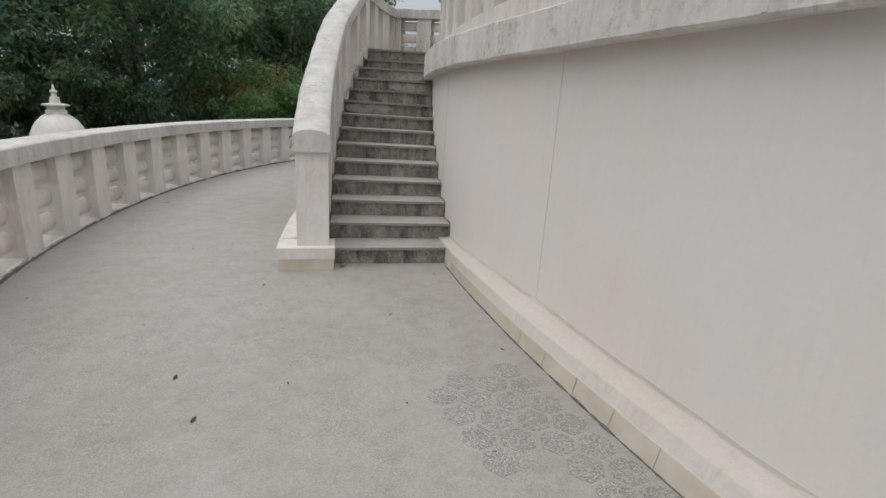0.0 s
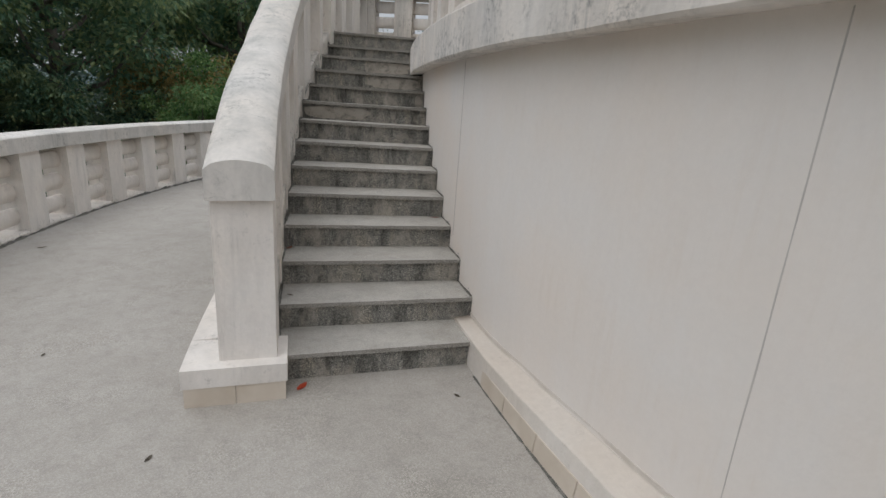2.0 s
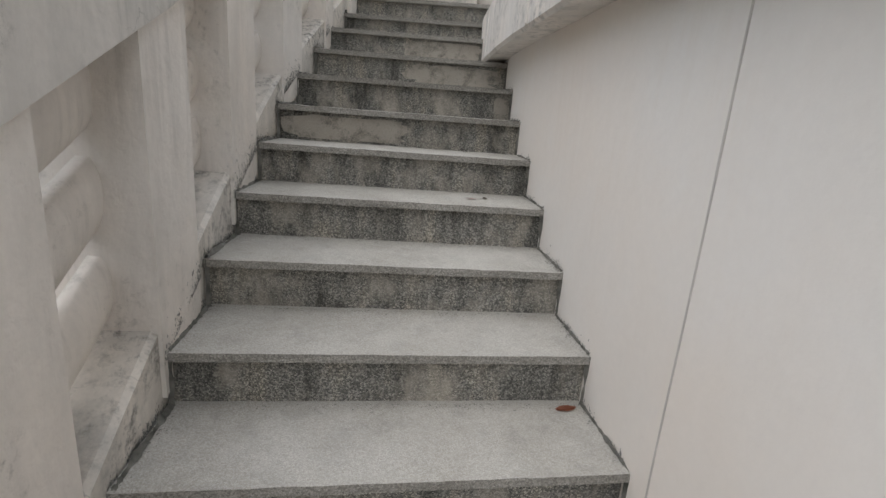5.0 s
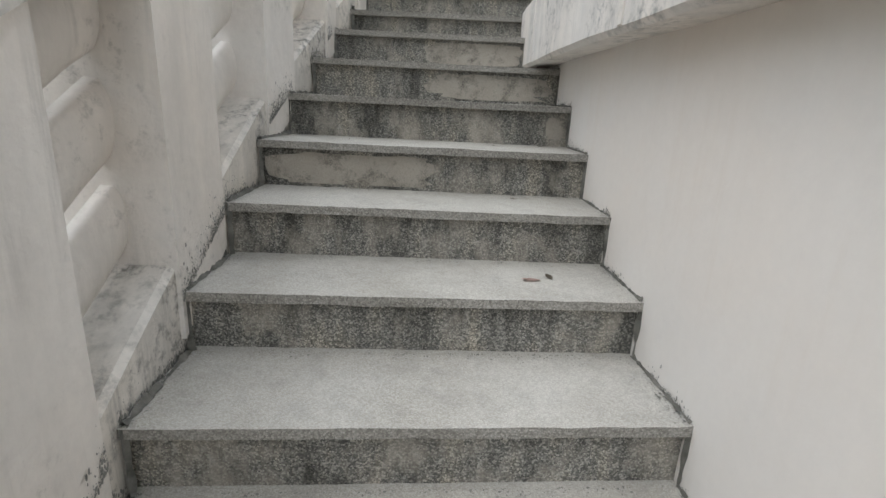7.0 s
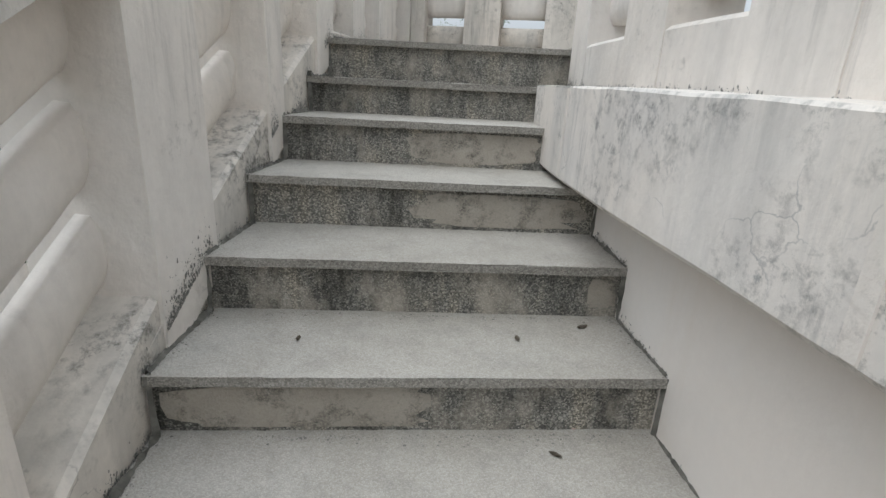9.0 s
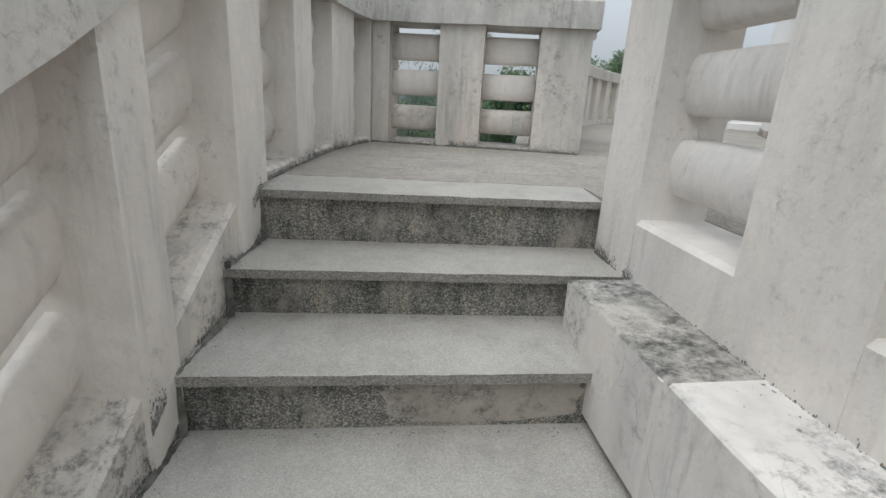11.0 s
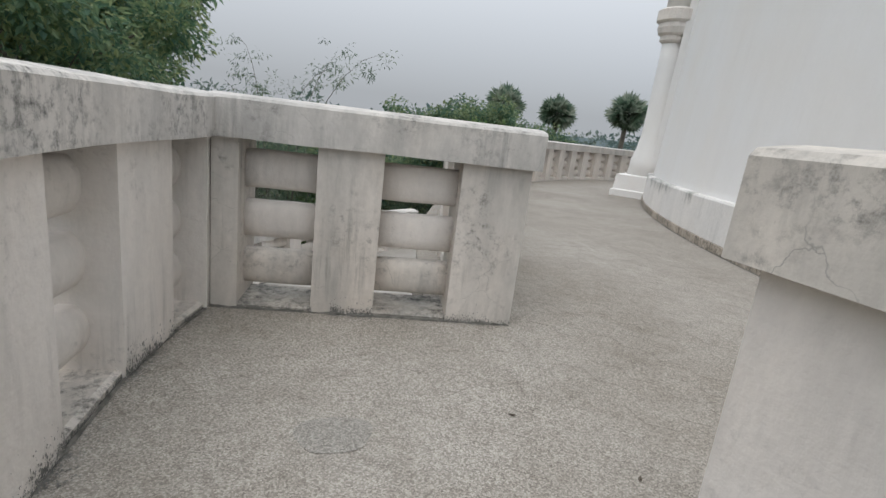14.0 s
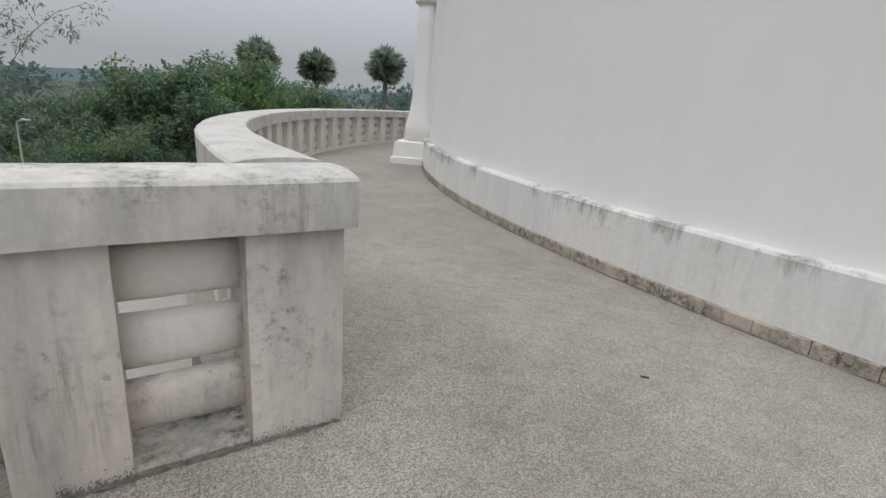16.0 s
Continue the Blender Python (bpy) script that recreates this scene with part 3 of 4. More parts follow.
# ---- upper drum ----
us = steps_between(0.9, -1.6, 0.02)
drum = empty("wall_upper_drum", (*arc(C2, R_DRUM)(0, 0), LAND))
tagged(drum, "tall white plastered drum with a stained skirt", "wall", kind="structure")
part("footing", sweep(arc(C2, R_DRUM), us, [(-0.014, LAND - 0.02), (-0.014, LAND + 0.095), (-0.2, LAND + 0.095), (-0.2, LAND - 0.02)]), TILE2, drum)
u = 0.12
while u > -0.9:
    w = 0.30 / R_DRUM * random.uniform(0.96, 1.04)
    o = random.uniform(-0.002, 0.002)
    part("tile", sweep(arc(C2, R_DRUM), [u, u - w / 2, u - w + 0.0004], [(-0.02, LAND - 0.02), (-0.02, LAND + 0.092), (o - 0.004, LAND + 0.092), (o, LAND + 0.086), (o, LAND - 0.02)]), TILE2, drum)
    u -= w
part("skirt", wobble(sweep(arc(C2, R_DRUM), us, [(-0.015, LAND + 0.095), (-0.02, LAND + 0.5), (-0.035, LAND + 0.52), (-0.3, LAND + 0.53), (-0.3, LAND + 0.095)]), 0.004), SKIRT, drum)
part("drum_wall", sweep(arc(C2, R_DRUM), us, [(-0.12, LAND + 0.5), (-0.45, LAND + 8), (-0.9, LAND + 8), (-0.9, LAND + 0.5)]), WHITE, drum)

# ---- pilaster of the upper drum ----
pil_at = arc(C2, R_DRUM)(-0.732, 0.05)
pilaster = empty("pilaster", (*pil_at, LAND))
tagged(pilaster, "white half-column with moulded capital against the drum", "pilaster", kind="structure")


def ring_stack(levels, turn, square=False, seg=20):
    """A body of stacked rings: levels of (z, half width)."""
    bm = bmesh.new()
    rings = []
    for z, r in levels:
        if square:
            corners = [(r, r), (-r, r), (-r, -r), (r, -r)]
        else:
            corners = [(r * math.cos(2 * math.pi * i / seg), r * math.sin(2 * math.pi * i / seg)) for i in range(seg)]
        c, s = math.cos(turn), math.sin(turn)
        rings.append([bm.verts.new((x * c - y * s, x * s + y * c, z)) for x, y in corners])
    k = len(rings[0])
    for a, b in zip(rings, rings[1:]):
        for i in range(k):
            bm.faces.new((a[i], a[(i + 1) % k], b[(i + 1) % k], b[i]))
    bm.faces.new(rings[0])
    bm.faces.new(rings[-1])
    return bm


def at(bm, x, y, z):
    bmesh.ops.translate(bm, verts=bm.verts, vec=(x, y, z))
    return bm


part("pedestal", at(rounded(ring_stack([(-0.02, 0.52), (0.12, 0.52), (0.14, 0.48), (0.42, 0.46), (0.44, 0.40)], 0.735, True), 0.02), *pil_at, LAND), WHITE, pilaster)
part("shaft", at(ring_stack([(0.4, 0.36), (0.75, 0.33), (0.95, 0.27), (1.3, 0.22), (2.6, 0.19), (3.0, 0.185)], 0.735), *pil_at, LAND), WHITE, pilaster, smooth=True)
part("capital", at(ring_stack([(2.95, 0.19), (3.0, 0.25), (3.08, 0.24), (3.12, 0.30), (3.22, 0.33), (3.3, 0.31), (3.34, 0.37), (3.52, 0.37), (3.56, 0.30)], 0.735), *pil_at, LAND), PLASTER, pilaster, smooth=False)
part("backing", sweep(arc(C2, R_DRUM), [-0.75, -0.73, -0.712], [(-0.6, LAND), (-0.02, LAND), (-0.1, LAND + 3), (-0.22, LAND + 6), (-0.8, LAND + 6)]), WHITE, pilaster)
part("upper_shaft", at(ring_stack([(3.5, 0.24), (6.0, 0.24)], 0.735), *pil_at, LAND), WHITE, pilaster, smooth=True)

# ---- small stupa beyond the lower terrace ----
SX, SY = -9.3, 11.65
stupa = empty("small_stupa", (SX, SY, GROUND))
tagged(stupa, "small weathered white stupa with a stepped spire among trees", "stupa")
part("dome", at(ring_stack([(GROUND, 1.5), (-2.0, 1.5), (-1.95, 1.25), (-1.0, 1.2), (-0.95, 0.95), (-0.1, 0.9), (-0.05, 0.66), (0.2, 0.62), (0.42, 0.56), (0.6, 0.49), (0.74, 0.40), (0.84, 0.30), (0.9, 0.20), (0.92, 0.12)], 0, seg=36), SX, SY, 0), PLASTER, stupa, smooth=True)
part("harmika", at(rounded(ring_stack([(0.89, 0.20), (0.97, 0.20), (0.98, 0.17), (1.07, 0.17)], 0.66, True), 0.008), SX, SY, 0), PLASTER, stupa)
part("parasol", at(ring_stack([(1.06, 0.2), (1.08, 0.27), (1.11, 0.275), (1.13, 0.13)], 0, seg=28), SX, SY, 0), PLASTER, stupa)
part("spire", at(ring_stack([(1.12, 0.11), (1.27, 0.095), (1.28, 0.06), (1.37, 0.05), (1.38, 0.078), (1.42, 0.075), (1.43, 0.035), (1.58, 0.008)], 0, seg=14), SX, SY, 0), PLASTER, stupa)


# ---- trees ----
def tube(bm, pts, radii, seg=7):
    rings = []
    for i, (p, r) in enumerate(zip(pts, radii)):
        d = (Vector(pts[min(i + 1, len(pts) - 1)]) - Vector(pts[max(i - 1, 0)])).normalized()
        a = d.orthogonal().normalized()
        b = d.cross(a)
        rings.append([bm.verts.new(Vector(p) + r * (a * math.cos(2 * math.pi * k / seg) + b * math.sin(2 * math.pi * k / seg))) for k in range(seg)])
    for a, b in zip(rings, rings[1:]):
        for k in range(seg):
            bm.faces.new((a[k], a[(k + 1) % seg], b[(k + 1) % seg], b[k]))
    bm.faces.new(rings[-1])


def leaves(rng, centres, count, size, droop=0.5, narrow=0.45):
    """Many single leaves round the given clump centres (place, radius)."""
    verts, faces = [], []
    for _ in range(count):
        c, r = rng.choice(centres)
        d = Vector((rng.gauss(0, 1), rng.gauss(0, 1), rng.gauss(0, 1)))
        d = d.normalized() * r * (rng.random() ** 0.4)
        d.z *= 0.75
        p = Vector(c) + d
        way = (d.normalized() + Vector((rng.gauss(0, 0.6), rng.gauss(0, 0.6), rng.gauss(-droop, 0.5)))).normalized()
        side = way.cross(Vector((rng.gauss(0, 0.5), rng.gauss(0, 0.5), 1))).normalized()
        ln = size * rng.uniform(0.6, 1.3)
        up = side.cross(way) * ln * 0.12
        k = len(verts)
        verts += [p, p + way * ln * 0.45 + side * ln * narrow / 2 + up, p + way * ln, p + way * ln * 0.45 - side * ln * narrow / 2 + up]
        faces.append((k, k + 1, k + 2, k + 3))
    return verts, faces


def mesh_part(name, verts, faces, mat, parent):
    me = bpy.data.meshes.new(name)
    me.from_pydata([tuple(v) for v in verts], [], faces)
    me.materials.append(mat)
    ob = new(name, me)
    ob.parent = parent
    return ob


def tree(name, seed, height, spread, count, size, mat, label, low=0.25, narrow=0.5):
    """A tapered trunk with limbs and a crown of single leaves in uneven clumps, its foot at the origin."""
    rng = random.Random(seed)
    thing = empty(name)
    tagged(thing, label, "tree")
    bm = bmesh.new()
    lean = Vector((rng.uniform(-0.05, 0.05), rng.uniform(-0.05, 0.05), 1))
    n = 8
    pts = [Vector((rng.uniform(-0.1, 0.1), rng.uniform(-0.1, 0.1), 0)) * (i > 0) + lean * height * 0.85 * i / n for i in range(n + 1)]
    tube(bm, pts, [height * 0.022 * (1 - 0.85 * i / n) + 0.02 for i in range(n + 1)], 9)
    clumps = []
    for i in range(16):
        h = rng.uniform(low, 0.82)
        base = lean * height * h
        ang = i * 2.4 + rng.uniform(-0.4, 0.4)
        reach = spread * (1.1 - 0.75 * abs(h - 0.45)) * rng.uniform(0.6, 1.1)
        tip = base + Vector((math.cos(ang) * reach, math.sin(ang) * reach, height * rng.uniform(0.05, 0.2)))
        mid = base.lerp(tip, 0.5) + Vector((0, 0, -0.05 * height * rng.random()))
        tube(bm, [base, mid, tip], [height * 0.008, height * 0.005, 0.012], 5)
        for f, r in ((0.55, 0.28), (0.8, 0.26), (1.0, 0.24)):
            for _ in range(2):
                clumps.append((base.lerp(tip, f) + Vector((rng.gauss(0, 0.12), rng.gauss(0, 0.12), rng.gauss(0.05, 0.1))) * spread, spread * r * rng.uniform(0.6, 1.15)))
    for _ in range(7):
        clumps.append((lean * height * rng.uniform(0.78, 0.97) + Vector((rng.gauss(0, 0.18), rng.gauss(0, 0.18), 0)) * spread, spread * rng.uniform(0.18, 0.3)))
    part("trunk", bm, BARK, thing, smooth=True)
    mesh_part("crown", *leaves(rng, clumps, count, size, 0.5, narrow), mat, thing)
    return thing


DENSE = "tall broad-leaved tree with a dense dark green crown"
kinds = [
    tree("broadleaf_tree", 1, 12.5, 4.2, 25000, 0.21, LEAF, DENSE, 0.2),
    tree("broadleaf_tree", 2, 11.0, 3.8, 22000, 0.21, LEAF, "broad-leaved tree with drooping yellow-green leaves", 0.22),
    tree("broadleaf_tree", 3, 7.5, 2.6, 14000, 0.17, LEAF2, "smaller tree with bright green foliage", 0.15),
    tree("broadleaf_tree", 4, 8.6, 2.6, 10000, 0.18, LEAF3, "tree with rusty orange-brown foliage", 0.35),
    tree("broadleaf_tree", 5, 8.2, 3.2, 19000, 0.21, LEAF4, "round-crowned dark green tree with large leaves", 0.1),
]
# kind, x, y, turn, size
spots = [
    (0, -11.5, 18.5, 0, 1.0), (1, -15.5, 15.5, 40, 1.0), (0, -19, 10, 200, 0.95), (1, -7.2, 23.5, 120, 1.05), (0, -15, 24, 80, 1.2),
    (3, -8.2, 19.6, 0, 0.68), (2, -5.9, 19.0, 30, 0.8), (2, -7.0, 17.6, 150, 0.66), (0, -9.0, 33, 250, 1.1), (1, -10.5, 29, 10, 1.25),
    (4, -10.4, 17.0, 70, 0.62), (4, -12.8, 16.0, 200, 0.72), (4, -16.5, 12.5, 20, 0.8),
    (0, -22, 19, 310, 1.1), (1, -21, 3, 100, 1.0), (0, -24, -6, 10, 1.1), (0, -12.5, 36, 170, 1.1),
    (4, 10.6, 36, 0, 1.0), (4, 7.4, 33, 100, 1.0), (4, 13.6, 38.5, 220, 0.9), (4, 5.0, 31, 310, 0.92), (2, 9.0, 31, 60, 0.95), (4, 16.4, 41, 40, 0.62),
    (4, 2.2, 28.5, 150, 0.7), (2, 0.2, 27.5, 200, 0.68), (4, -2.4, 27, 20, 0.66), (4, 19.5, 42, 250, 0.58), (4, 23.5, 43, 130, 0.58), (4, 28, 43, 10, 0.58), (4, 33, 42, 80, 0.8),
    (2, 5.8, 36, 10, 0.85), (4, 3.8, 38, 70, 0.78), (4, -0.4, 36, 190, 0.72), (4, 22, 50, 190, 0.6), (4, 27, 51, 90, 0.6), (4, 34, 52, 20, 0.75),
]
used = set()
for k, x, y, turn, size in spots:
    m = pose(x, y, GROUND, 0, 0, turn) @ Matrix.Scale(size, 4)
    if k in used:
        ob = copy_thing(kinds[k], m)
    else:
        ob, _ = kinds[k], used.add(k)
    ob.matrix_basis = m


def fan_palm(seed, trunk):
    """A sugar palm: bare trunk and a round head of stiff fans."""
    rng = random.Random(seed)
    thing = empty("fan_palm")
    tagged(thing, "tall fan palm with a round head of stiff leaves", "palm tree", "fan palms in the distance")
    bm = bmesh.new()
    tube(bm, [(0, 0, 0), (0.1, 0, trunk * 0.5), (0.0, 0.1, trunk)], [0.3, 0.24, 0.22], 9)
    part("trunk", bm, BARK, thing, smooth=True)
    verts, faces = [], []
    for i in range(62):
        el, az = math.asin(rng.uniform(-0.85, 1.0)), rng.uniform(0, 2 * math.pi)
        d = Vector((math.cos(el) * math.cos(az), math.cos(el) * math.sin(az), math.sin(el)))
        s = d.cross(Vector((0, 0, 1))).normalized() if abs(d.z) < 0.98 else Vector((1, 0, 0))
        u = s.cross(d)
        roll = rng.uniform(-1.3, 1.3)
        flat = s * math.cos(roll) + u * math.sin(roll)
        u = flat.cross(d)
        hub = Vector((0, 0, trunk)) + d * rng.uniform(0.45, 1.1)
        k = len(verts)
        verts += [Vector((0, 0, trunk)) + s * 0.05, Vector((0, 0, trunk)) - s * 0.05, hub - s * 0.05, hub + s * 0.05]
        faces.append((k, k + 1, k + 2, k + 3))
        for j in range(15):
            a = radians(-105 + 15 * j)
            way = (d * math.cos(a) + flat * math.sin(a) + Vector((0, 0, -0.12 * rng.random()))).normalized()
            side = u.cross(way).normalized()
            ln = rng.uniform(1.0, 1.3)
            k = len(verts)
            verts += [hub, hub + way * ln * 0.6 + side * 0.12, hub + way * ln, hub + way * ln * 0.6 - side * 0.12]
            faces.append((k, k + 1, k + 2, k + 3))
    mesh_part("crown", verts, faces, PALM, thing)
    return thing


first = fan_palm(7, 9.3)
for i, (x, y, turn, size) in enumerate(((19.8, 58.5, 0, 1.05), (25.8, 58, 80, 1.02), (31.5, 54, 160, 1.09))):
    m = pose(x, y, GROUND, 0, 0, turn) @ Matrix.Scale(size, 4)
    (first if i == 0 else copy_thing(first, m)).matrix_basis = m


def bamboo(seed):
    rng = random.Random(seed)
    thing = empty("bamboo_clump")
    tagged(thing, "clump of thin arching bamboo with sparse small leaves", "bamboo")
    clumps = []
    for i in range(11):
        az = rng.uniform(0, 2 * math.pi)
        out = rng.uniform(0.8, 3.4)
        h = rng.uniform(8.0, 13.0)
        base = Vector((rng.gauss(0, 0.4), rng.gauss(0, 0.4), 0))
        pts = []
        for j in range(11):
            f = j / 10
            bend = out * f ** 2.3
            pts.append(base + Vector((math.cos(az) * bend, math.sin(az) * bend, h * (f - 0.22 * f ** 4))))
        bm = bmesh.new()
        tube(bm, pts, [0.028 * (1 - 0.85 * j / 10) for j in range(11)], 5)
        part("stem", bm, BARK, thing)
        for j in range(4, 11):
            for _ in range(3):
                clumps.append((pts[j] + Vector((rng.gauss(0, 0.3), rng.gauss(0, 0.3), rng.gauss(-0.1, 0.25))), rng.uniform(0.15, 0.4)))
        for j in range(9):
            clumps.append((pts[2 + j % 4] + Vector((rng.gauss(0, 0.5), rng.gauss(0, 0.5), 0)), 0.8))
    mesh_part("leaves", *leaves(rng, clumps, 8000, 0.15, 0.6, 0.24), PALM, thing)
    return thing


first = bamboo(11)
for i, (x, y, turn, size) in enumerate(((0.6, 25.5, 0, 0.60), (2.6, 27.0, 110, 0.48), (-1.6, 24.5, 230, 0.86), (4.2, 28.5, 50, 0.5))):
    m = pose(x, y, GROUND, 0, 0, turn) @ Matrix.Scale(size, 4)
    (first if i == 0 else copy_thing(first, m)).matrix_basis = m

# far woods and undergrowth
rng = random.Random(5)
far = []
for i in range(420):
    a = rng.uniform(-0.75, 2.4)
    d = rng.uniform(62, 110)
    far.append((Vector((-d * math.sin(a - 0.2), 9 + d * math.cos(a - 0.2), GROUND + rng.uniform(0, 7.6))), rng.uniform(1.5, 2.6)))
# nearer, taller clumps whose haze tint fills gaps between the trees
for i in range(260):
    a = rng.uniform(0.5, 2.3)
    d = rng.uniform(38, 60)
    far.append((Vector((-d * math.sin(a - 0.2), 9 + d * math.cos(a - 0.2), GROUND + rng.uniform(0, 15))), rng.uniform(1.6, 2.8)))
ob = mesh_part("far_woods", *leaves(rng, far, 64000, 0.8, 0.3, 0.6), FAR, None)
tagged(ob, "distant belt of woodland, grey-teal with painted haze", "woods", kind="stuff")
low = []
for i in range(300):
    a = rng.uniform(-0.75, 2.2)
    d = rng.uniform(17, 40)
    x, y = -d * math.sin(a - 0.3), 8 + d * math.cos(a - 0.3)
    if math.hypot(x - C4[0], y - C4[1]) > R_LOW + 1.6 and math.hypot(x - SX, y - SY) > 3:
        low.append((Vector((x, y, GROUND + rng.uniform(0.1, 1.9))), rng.uniform(0.7, 1.5)))
ob = mesh_part("undergrowth", *leaves(rng, low, 30000, 0.34, 0.3, 0.5), LEAF4, None)
tagged(ob, "tangled dark green undergrowth round the terraces", "shrubs", kind="stuff")

# ---- lamp post below the terrace ----
lamp = empty("street_lamp", (-0.27, 21.38, GROUND))
tagged(lamp, "thin grey street lamp with a curved head", "street lamp")
bm = bmesh.new()
tube(bm, [(-0.27, 21.38, GROUND), (-0.27, 21.38, 2.75)], [0.022, 0.016], 8)
part("pole", bm, METAL, lamp)
bm = bmesh.new()
tube(bm, [(-0.27, 21.38, 2.74), (-0.26, 21.37, 2.82), (-0.18, 21.33, 2.86), (-0.07, 21.27, 2.85)], [0.014, 0.014, 0.03, 0.016], 8)
part("lamp_head", bm, METAL, lamp)

# ---- hills on the horizon: a backdrop band, its haze painted as blue-grey ----
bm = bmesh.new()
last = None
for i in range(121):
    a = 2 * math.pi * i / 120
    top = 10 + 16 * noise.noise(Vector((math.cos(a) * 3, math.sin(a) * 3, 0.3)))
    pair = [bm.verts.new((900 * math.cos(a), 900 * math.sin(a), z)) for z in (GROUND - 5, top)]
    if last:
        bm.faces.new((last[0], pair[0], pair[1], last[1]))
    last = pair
tagged(part("backdrop", bm, HILL), "hills on the horizon, pale blue-grey with painted haze", "hills", kind="structure")

# ---- small things ----
def slip(path, us, tri, amp, bm):
    """An uneven fillet of dirt along a joint."""
    rings = []
    for u in us:
        p = Vector((*path(u, 0), 0))
        s = max(0.15, 1 + 0.6 * amp * noise.noise(p * 9) + 0.6 * amp * noise.noise(p * 37) + 0.5 * amp * noise.noise(p * 90))
        rings.append([bm.verts.new((*path(u, off * s), z0 + dz * s)) for off, z0, dz in tri(u)])
    for a, b in zip(rings, rings[1:]):
        for i in range(3):
            bm.faces.new((a[i], a[(i + 1) % 3], b[(i + 1) % 3], b[i]))
    return bm


def foot(z, inward, w, h):
    """Cross-section of dirt in the corner of a floor at z; inward: the side of the path on which the floor lies."""
    return lambda u: [(-inward * 0.003, z, -0.003), (-inward * 0.003, z, h), (inward * w, z, 0.0015)]


bm = bmesh.new()
slip(arc(C4, R_LOW), steps_between(0.62, -0.7, 0.004), foot(0, -1, 0.02, 0.018), 1.5, bm)
tagged(part("moss", bm, MOSS), "dark moss along the lower balustrade's foot", "moss", kind="stuff")
bm = bmesh.new()
slip(lp, steps_between(yu(9.2), yu(10.93), 0.002), foot(LAND, -1, 0.004, 0.008), 1.3, bm)
slip(pl, steps_between(0.0, plen, 0.02), foot(LAND, -1, 0.008, 0.009), 1.3, bm)
slip(arc(C2, R_DRUM), steps_between(0.1, -0.8, 0.004), foot(LAND, 1, 0.007, 0.006), 1.2, bm)
tagged(part("moss", bm, MOSS), "dark grime along the upper terrace's edges", "moss", kind="stuff")
bm = bmesh.new()
slip(arc(C1, lambda u: wall_r(u) + kerb_foot(u) + 0.003), steps_between(0.6, 0.25, 0.002), foot(0, 1, 0.009, 0.005), 1.4, bm)
tagged(part("moss", bm, MOSS), "thin line of dirt at the kerb's foot", "moss", kind="stuff")
bm = bmesh.new()
for k in range(1, 14):
    us = steps_between(nose(k), nose(k + 1), 0.0005)
    if k < 12:
        slip(arc(C1, wall_r), us, foot(level(k), 1, 0.006, 0.010), 1.5, bm)
    slip(arc(C1, stair_out), us, foot(level(k), -1, 0.007, 0.011), 1.5, bm)
    for side, path in ((1, arc(C1, wall_r)), (-1, arc(C1, stair_out))):
        if side == 1 and k > 10:
            continue
        u, rings = nose(k + 1), []
        for i in range(9):
            z = level(k) + H * i / 8
            s = max(0.2, 1 + 1.1 * noise.noise(Vector((*path(u, 0), z * 3)) * 7))
            rings.append([bm.verts.new((*path(a, off), z)) for a, off in ((u, -side * 0.004), (u + 0.0005 * s, -side * 0.004), (u, side * 0.009 * s))])
        for a, b in zip(rings, rings[1:]):
            for i in range(3):
                bm.faces.new((a[i], a[(i + 1) % 3], b[(i + 1) % 3], b[i]))
tagged(part("moss", bm, MOSS), "black mould in the joints beside the steps", "moss", kind="stuff")


def flake(bm, rng, spot, a, b, size):
    """A small ragged scab of mould in the plane of a and b."""
    n = rng.randrange(5, 8)
    turn = rng.uniform(0, 6.28)
    bm.faces.new([bm.verts.new(spot + a * (size * rng.uniform(0.5, 1.2) * math.cos(turn + 6.283 * i / n)) + b * (size * rng.uniform(0.5, 1.2) * math.sin(turn + 6.283 * i / n))) for i in range(n)])


def climbing(bm, rng, path, u0, u1, side, foot_z, count, tall, wide=0.0):
    """Mould that climbs a face from its foot, thinning upwards, and spreads over the floor before it."""
    for _ in range(count * 4):
        u = rng.uniform(u0, u1)
        p = Vector((*path(u, 0), 0))
        if noise.noise(p * 5.3) + 0.6 * noise.noise(p * 17) + rng.uniform(-0.25, 0.45) < 0.05:
            continue
        q = Vector((*path(u + 0.0004, 0), 0))
        along = (q - p).normalized()
        size = min(0.005, 0.0009 + rng.expovariate(900))
        if wide and rng.random() < 0.4:
            off = rng.expovariate(1 / wide)
            flake(bm, rng, Vector((*path(u, side * off), foot_z(u) + 0.0028)), along, along.cross(Vector((0, 0, 1))), size)
        else:
            h = rng.expovariate(1.8 / tall)
            flake(bm, rng, Vector((*path(u, side * 0.0022), foot_z(u) + h)), along, Vector((0, 0, 1.7)), size)


rng = random.Random(21)
bm = bmesh.new()
